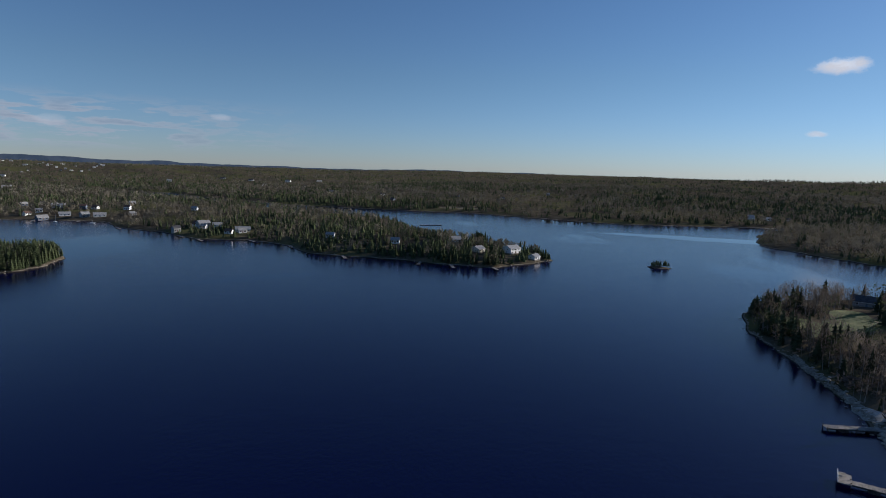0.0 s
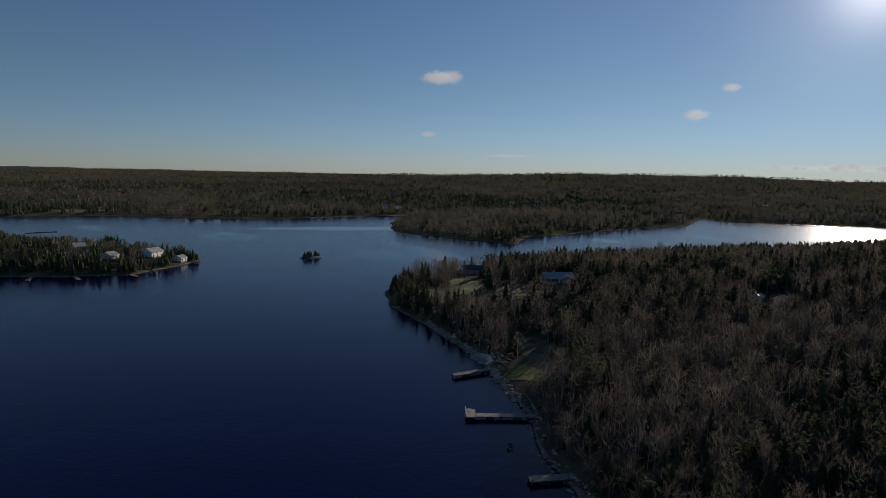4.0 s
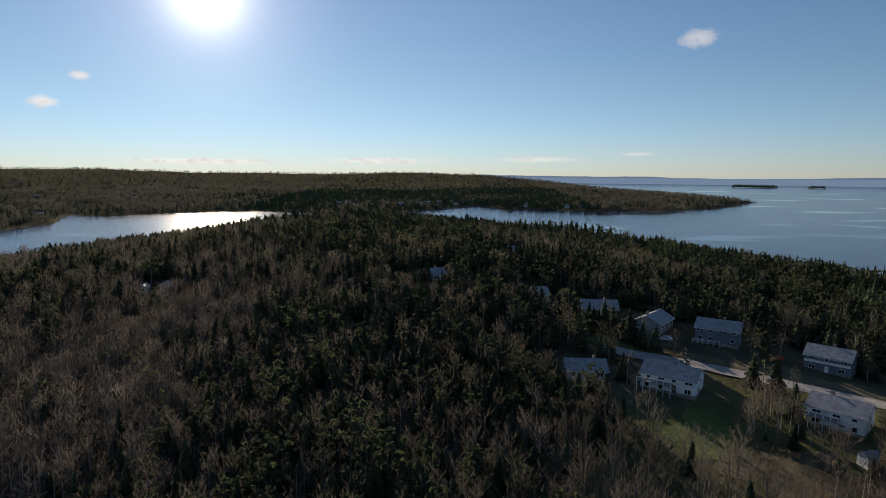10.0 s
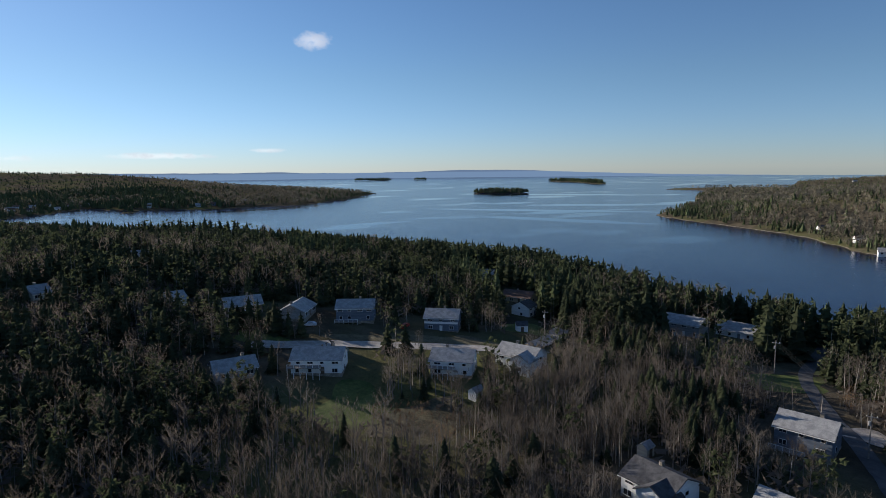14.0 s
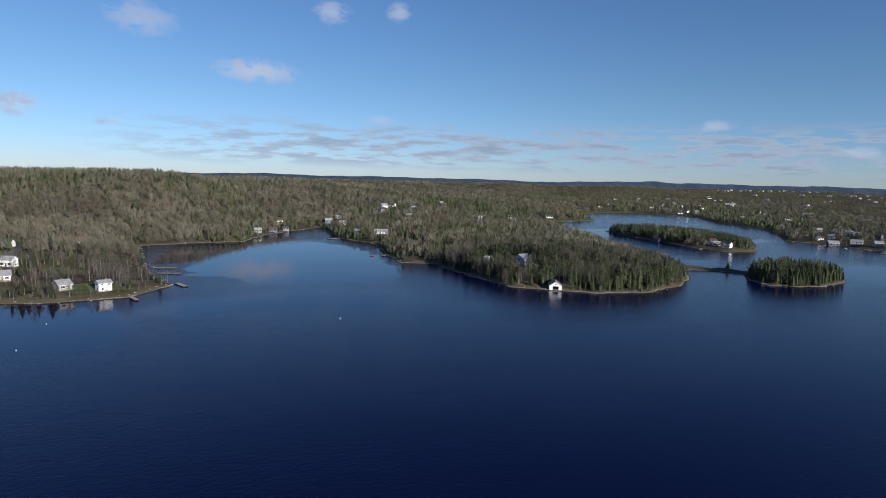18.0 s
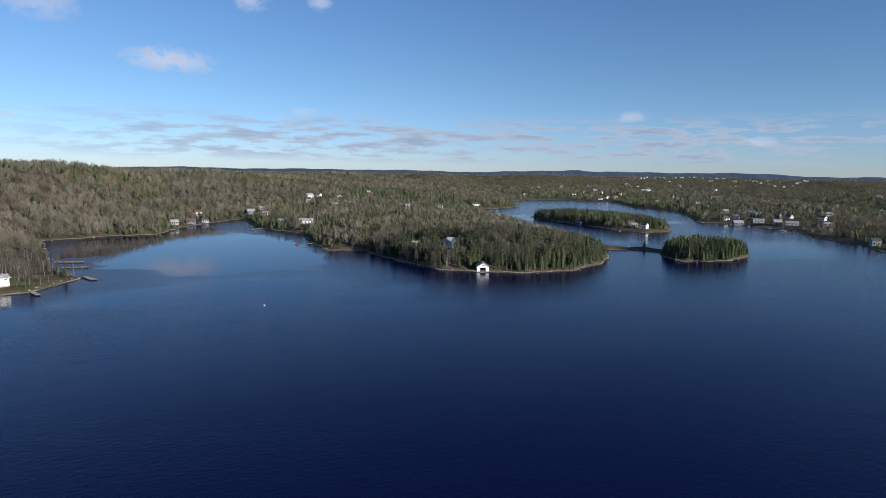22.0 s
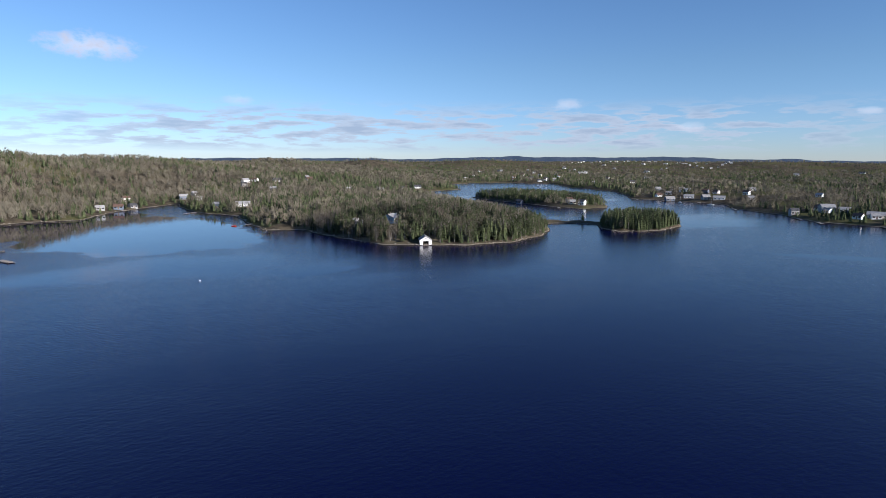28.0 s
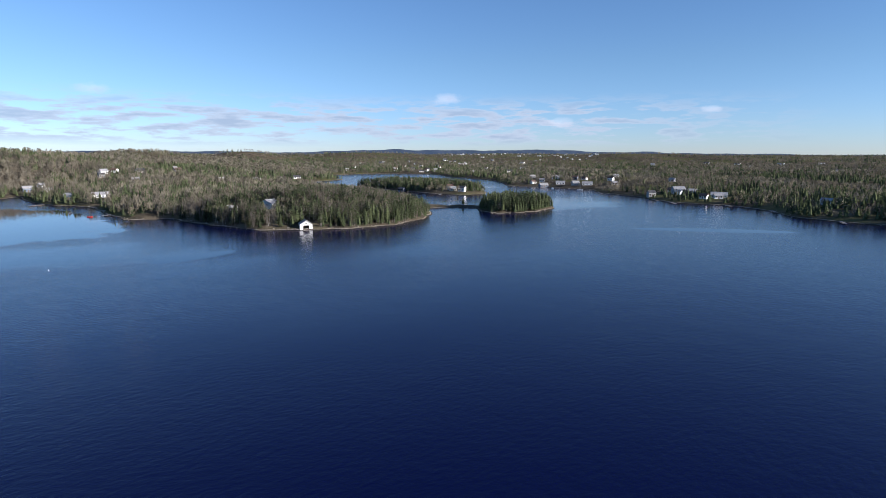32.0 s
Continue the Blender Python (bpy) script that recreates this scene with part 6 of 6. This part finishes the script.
def split_shape(shape, slot):
    v, f, s = shape
    return v, f[s == slot]


def single_trees(at, h, w, kind):
    rng = random.Random(8)
    kinds = ((SPRUCE_NEAR, SPRUCE, "spruce_tree", "dark green spruce with drooping layered branches", "near spruces"),
             (BARE_NEAR, TWIGS, "bare_tree", "leafless grey-brown broadleaf tree with fine twigs", "near bare trees"),
             (PINE_NEAR, PINE, "pine_tree", "rounded green pine with open cushions of needles", "near pines"))
    models = []
    for shapes, mat, name, label, group in kinds:
        row = []
        for shape in shapes:
            ob = thing(name, pose(0, 0, -50), label, "tree", group)
            for slot, piece, m in ((1, "trunk", BARK), (0, "crown", mat)):
                v, f = split_shape(shape, slot)
                if len(f):
                    keep = np.unique(f)
                    back = np.zeros(len(v), int)
                    back[keep] = np.arange(len(keep))
                    c = new(piece, fast_mesh(piece, v[keep], back[f], [m]))
                    c.parent = ob
            row.append([ob, False])
        models.append(row)
    for p, hh, ww, k in zip(at, h, w, kind):
        cell = rng.choice(models[k])
        m = pose(p[0], p[1], p[2], 0, 0, rng.uniform(0, 360))
        ob = cell[0] if not cell[1] else copy_thing(cell[0], m)
        ob.matrix_basis = m @ Matrix.Diagonal((ww, ww, hh, 1))
        cell[1] = True
    for row in models:
        for ob, used in row:
            if not used:
                for o in (*ob.children_recursive, ob):
                    bpy.data.objects.remove(o)


plant("near", 10500, 40, 165, 11, SPRUCE_NEAR, BARE_NEAR, 1, 11.0, PINE_NEAR, 290)
plant("middle", 30000, 165, 430, 12, SPRUCE_MID, BARE_MID, 1, 12.0, PINE_MID)
plant("home", 24000, 150, 560, 15, SPRUCE_MID, BARE_MID, 1, 12.0, PINE_MID, 0, lambda x, y: home_side(x, y) & (x > -20))
plant("further", 60000, 430, 1150, 13, SPRUCE_OFF, BARE_OFF, 0, 8.8)
plant("hillside", 60000, 470, 1050, 16, SPRUCE_OFF, BARE_OFF, 0, 8.8, where=lambda x, y: (x < -150) & (y < 450))
plant("coast", 95000, 430, 1700, 17, SPRUCE_FAR, BARE_BUSHY, 1, 9.5, where=lambda x, y: (x > 0) & (y < 420))
plant("lake_shore", 60000, 430, 1700, 18, SPRUCE_FAR, BARE_BUSHY, 1, 8.8, where=lambda x, y: y > 420)
plant("far", 80000, 1150, 4850, 14, SPRUCE_FAR, BARE_FAR, 0, 8.5)


def thicket(name, x, y, rx, ry, turn, count, tall, shapes, label, seed, leaf=None, brush=False):
    """A dense stand of spruces on an island or a point."""
    rng = np.random.default_rng(seed)
    a, q = rng.uniform(0, 2 * np.pi, count), np.sqrt(rng.random(count))
    c, n = math.cos(radians(turn)), math.sin(radians(turn))
    u, v = rx * q * np.cos(a), ry * q * np.sin(a)
    px, py = x + u * c - v * n, y + u * n + v * c
    s = inland(px, py)
    ok = s > 2.0
    for cx, cy, cr in HOUSE_SPOTS if brush else CLEARINGS:
        ok &= (px - cx) ** 2 + (py - cy) ** 2 > cr * cr
    px, py, s = px[ok], py[ok], s[ok]
    h = tall * rng.uniform(0.6, 1.1, len(px)) * np.clip(0.5 + s / 16, 0.5, 1)
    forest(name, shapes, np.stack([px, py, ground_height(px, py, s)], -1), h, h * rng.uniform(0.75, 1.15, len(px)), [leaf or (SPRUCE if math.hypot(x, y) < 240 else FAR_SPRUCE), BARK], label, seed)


# tall pines that stand out of the bare woods near by
tall_pines = np.array(((120, 19), (108, 12), (115, 17), (138, 42), (190, 49), (156, 35), (130, 115), (143, 130)), float)
single_trees(np.column_stack([tall_pines, ground_height(tall_pines[:, 0], tall_pines[:, 1])]), np.array((15, 14, 13, 15, 14, 14, 14, 13.0)), np.array((17, 16, 15, 17, 15, 15, 16, 14.0)), [2] * 8)
thicket("island_spruces", -280, 385, 48, 38, 60, 900, 11.0, SPRUCE_MID + PINE_MID, "dense dark spruces covering the small island", 31)
thicket("peninsula_spruces", -325, 245, 85, 62, 50, 2300, 10.0, SPRUCE_MID[:3] + PINE_MID * 2, "dense spruces on the wooded peninsula", 32)
thicket("inlet_island_spruces", -515, 510, 115, 45, 10, 1200, 11.0, SPRUCE_MID[:3] + PINE_MID, "dense spruces on the long inlet island", 33)
thicket("islet_spruces", ISLANDS[3][0][0] + 9, ISLANDS[3][0][1] + 4, 9, 6, 0, 26, 6.0, SPRUCE_MID, "small spruces on the rocky islet", 34)
thicket("sea_island_spruces", 1285, -1070, 90, 90, 0, 700, 13.0, SPRUCE_FAR, "dense spruces on the sea island", 35)
thicket("headland_spruces", 50, 533, 16, 7, 0, 70, 12.5, SPRUCE_MID + PINE_MID, "dark evergreens behind the headland houses", 65)
thicket("headland_spruces", 82, 472, 9, 14, 0, 60, 8.0, SPRUCE_MID + PINE_MID, "dark evergreens at the tip of the headland", 66)
thicket("headland_spruces", 157, 252, 9, 16, 20, 26, 10.5, SPRUCE_MID, "dark spruces on the shore below the lawn", 67)
thicket("headland_spruces", 20, 455, 85, 35, 20, 110, 8.5, SPRUCE_MID, "dark spruces on the settled headland", 36)
thicket("roadside_spruces", 158, -180, 28, 15, 130, 170, 15.0, SPRUCE_NEAR, "dark spruces between the houses and the sea", 37)
thicket("roadside_spruces", 112, -148, 16, 9, 120, 60, 10.5, SPRUCE_NEAR, "dark spruces beside the side road", 38)
thicket("roadside_spruces", 80, -118, 16, 10, 60, 45, 10.0, SPRUCE_NEAR, "dark spruces behind the gabled house", 39)
thicket("ridge_spruces", 250, -212, 95, 34, -30, 620, 16.0, SPRUCE_MID + PINE_MID, "dark spruces along the sea shore", 40)
thicket("russet_shrubs", 57, -167, 14, 7, 115, 150, 3.0, BARE_NEAR, "red-brown leafless shrubs beside the lane", 41, RUSSET, True)
thicket("russet_shrubs", 146, -146, 7, 4, 30, 30, 2.4, BARE_NEAR, "red-brown shrubs at the road bend", 42, RUSSET, True)
thicket("russet_shrubs", 112, -70, 14, 11, 30, 420, 1.3, BARE_OFF, "tawny brush round the cleared ground", 43, RUSSET, True)
thicket("russet_shrubs", 14, -122, 2.5, 2.5, 0, 14, 4.0, BARE_NEAR, "bright rust-coloured bush beside the parking place", 44, RUSSET)
thicket("sea_islet_spruces", 1127, -122, 26, 16, 0, 60, 9.0, SPRUCE_FAR, "spruces on the small sea islet", 45)
thicket("sea_island_spruces", 1980, -2120, 330, 70, -25, 700, 17.0, SPRUCE_FAR, "dense spruces on the long outer sea island", 47)
thicket("sea_island_spruces", 3450, -1810, 60, 150, -30, 300, 18.0, SPRUCE_FAR, "dense spruces on an outer sea island", 48)
thicket("sea_island_spruces", 3325, -2095, 70, 40, 0, 120, 15.0, SPRUCE_FAR, "dense spruces on an outer sea island", 49)
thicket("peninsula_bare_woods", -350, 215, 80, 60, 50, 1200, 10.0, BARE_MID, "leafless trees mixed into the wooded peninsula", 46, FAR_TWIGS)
thicket("shore_brush", -255, -150, 115, 34, -3, 1000, 3.4, BARE_OFF, "grey-brown brush and young trees between the shore cottages", 50, TWIGS, True)
thicket("shore_brush", -345, -85, 40, 50, 0, 450, 3.6, BARE_OFF, "grey-brown brush and young trees between the shore cottages", 51, TWIGS, True)
thicket("infill_bare_woods", 92, -98, 38, 26, -50, 420, 9.5, BARE_NEAR, "leafless grey-brown trees below the houses", 52, TWIGS)
thicket("roadside_spruces", 70, -118, 17, 11, 130, 70, 10.5, SPRUCE_NEAR, "dark spruces before the blue-grey house", 53)
thicket("shore_evergreens", 165, -226, 42, 13, -8, 190, 17.0, SPRUCE_MID + PINE_MID, "tall dark evergreens along the sea shore", 56)
thicket("shore_evergreens", 100, -236, 48, 10, 0, 150, 16.5, SPRUCE_MID + PINE_MID, "tall dark evergreens along the sea shore", 57)
thicket("shore_evergreens", 400, -180, 110, 38, -25, 700, 16.0, SPRUCE_MID + PINE_MID, "tall dark evergreens along the sea shore", 58)
thicket("roadside_spruces", 150, -180, 30, 15, 130, 160, 14.0, SPRUCE_NEAR + PINE_NEAR, "dark evergreens between the houses and the sea", 54)
thicket("roadside_spruces", 108, -215, 20, 14, 100, 80, 15.0, SPRUCE_NEAR + PINE_NEAR, "dark evergreens at the sea shore", 55)

# low growth on the forest floor of the point
at, s = sow(52000, 60, 430, 61, 1, lambda x, y: home_side(x, y) & (x > -20))
low = np.random.default_rng(62)
young = low.random(len(at)) < 0.25
size = low.uniform(1.6, 4.2, len(at))
forest("undergrowth", [crown_shape(random.Random(k), 9, 0.34, 0.62, 0.8, 0.3) for k in range(5)], at[~young], size[~young], 1.3 * size[~young], [TWIGS], "grey-brown undergrowth below the leafless trees", 63)
forest("young_spruces", SPRUCE_OFF, at[young], size[young], 1.2 * size[young], [SPRUCE, BARK], "young dark spruces below the taller woods", 64)

# stones along the near shores
rng = np.random.default_rng(21)
a, r = rng.uniform(0, 2 * np.pi, 190000), 60 * (560 / 60) ** rng.random(190000)
sx, sy = r * np.sin(a), r * np.cos(a)
sd = inland(sx, sy)
ok = (sd > -1.3) & (sd < 3.2)
sx, sy, sd = sx[ok], sy[ok], sd[ok]
stones = []
for _ in range(5):
    bm = bmesh.new()
    bmesh.ops.create_icosphere(bm, subdivisions=1, radius=1)
    for v in bm.verts:
        v.co *= 0.7 + 0.5 * random.random()
    bm.verts.ensure_lookup_table()
    stones.append((np.array([v.co[:] for v in bm.verts]), np.array([[v.index for v in f.verts] for f in bm.faces]), np.zeros(len(bm.faces), int)))
    bm.free()
size = rng.uniform(0.2, 0.8, len(sx)) ** 1.4
forest("shore_stones", stones, np.stack([sx, sy, np.maximum(ground_height(sx, sy, sd), -0.15)], -1), size * 0.6, size, [STONE], "pale rounded stones along the waterline", 5)["category"] = "stones"

# boulders heaped along the bank below the headland
bank = np.array([(142, 224), (138, 205), (135, 185), (132, 172), (127, 157), (121, 143), (116, 131)], float)
rng = np.random.default_rng(22)
k = rng.uniform(0, len(bank) - 1.001, 520)
i = k.astype(int)
spot = bank[i] + (bank[i + 1] - bank[i]) * (k - i)[:, None] + np.stack([rng.normal(-0.2, 0.7, 520), rng.normal(0, 0.8, 520)], 1)
depth = inland(spot[:, 0], spot[:, 1])
spot, depth = spot[depth > -1.0], depth[depth > -1.0]
size = rng.uniform(0.3, 1.0, len(spot))
forest("bank_boulders", stones, np.stack([spot[:, 0], spot[:, 1], np.maximum(ground_height(spot[:, 0], spot[:, 1], depth), 0)], -1), size * 0.6, size, [STONE], "grey boulders heaped along the lake bank", 6)["category"] = "stones"

# low timber wall that holds the bank above the jetties
wall = bmesh.new()
for (ax, ay), (bx, by) in zip(((122, 140), (116, 127), (109, 114)), ((116, 127), (109, 114), (101, 99))):
    rod(wall, (ax + 1.5, ay - 0.7, 0.9), (bx + 1.5, by - 0.7, 0.9), 0.55, 0.55, 4)
tagged(new("shore_wall", mesh_of("shore_wall", wall, DECK)), "low weathered timber wall along the lake bank", "wall", kind="structure")

# low far shore and hills beyond the sea, seen only as a hazy line
COAST = ((86, -0.05), (95, -0.06), (105, -0.14), (108.8, -0.08), (111, -0.2), (116, -0.25), (122, -0.18), (125.5, -0.06), (131.5, -0.1), (136, -0.3), (141, -0.48), (146, -0.62), (155, -0.76), (172, -0.77))
INLAND = ((262, 38), (268, 50), (276, 60), (283, 57), (290, 62), (299, 59), (302, 56), (306, 64), (309, 73), (311.6, 86), (313.5, 74), (317.5, 72), (320, 73), (324, 79), (328, 70), (331, 60), (335.4, 63), (337, 47), (343, 49),
          (346, 46), (347.5, 34), (353, 42), (360, 50), (370, 45))


def far_ring(first, last, height_at, rough=0.5):
    """A low wall at the edge of the world between two headings."""
    bm = bmesh.new()
    rows = []
    for k in range(int((last - first) * 2) + 1):
        h = first + 0.5 * k
        p = (4955 * math.sin(radians(h)), 4955 * math.cos(radians(h)))
        rows.append((bm.verts.new((*p, -6)), bm.verts.new((*p, height_at(h) + rough * (1.6 * math.sin(h * 1.9) + math.sin(h * 5.3))))))
    for (a, b), (c, d) in zip(rows[:-1], rows[1:]):
        bm.faces.new((a, c, d, b))
    return bm


# flat glowing blues: the distance haze over sea and land is in the colour
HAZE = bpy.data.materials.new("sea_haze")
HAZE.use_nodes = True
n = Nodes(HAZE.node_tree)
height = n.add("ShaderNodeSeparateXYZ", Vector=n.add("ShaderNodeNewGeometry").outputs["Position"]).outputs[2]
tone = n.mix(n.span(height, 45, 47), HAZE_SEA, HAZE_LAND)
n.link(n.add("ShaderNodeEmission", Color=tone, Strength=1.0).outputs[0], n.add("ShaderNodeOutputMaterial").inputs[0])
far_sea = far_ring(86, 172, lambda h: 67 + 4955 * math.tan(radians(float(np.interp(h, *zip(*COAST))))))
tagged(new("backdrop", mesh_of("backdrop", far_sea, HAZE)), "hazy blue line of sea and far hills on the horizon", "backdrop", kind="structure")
# blue-grey glow on the far ridges, aerial haze put straight into their colour
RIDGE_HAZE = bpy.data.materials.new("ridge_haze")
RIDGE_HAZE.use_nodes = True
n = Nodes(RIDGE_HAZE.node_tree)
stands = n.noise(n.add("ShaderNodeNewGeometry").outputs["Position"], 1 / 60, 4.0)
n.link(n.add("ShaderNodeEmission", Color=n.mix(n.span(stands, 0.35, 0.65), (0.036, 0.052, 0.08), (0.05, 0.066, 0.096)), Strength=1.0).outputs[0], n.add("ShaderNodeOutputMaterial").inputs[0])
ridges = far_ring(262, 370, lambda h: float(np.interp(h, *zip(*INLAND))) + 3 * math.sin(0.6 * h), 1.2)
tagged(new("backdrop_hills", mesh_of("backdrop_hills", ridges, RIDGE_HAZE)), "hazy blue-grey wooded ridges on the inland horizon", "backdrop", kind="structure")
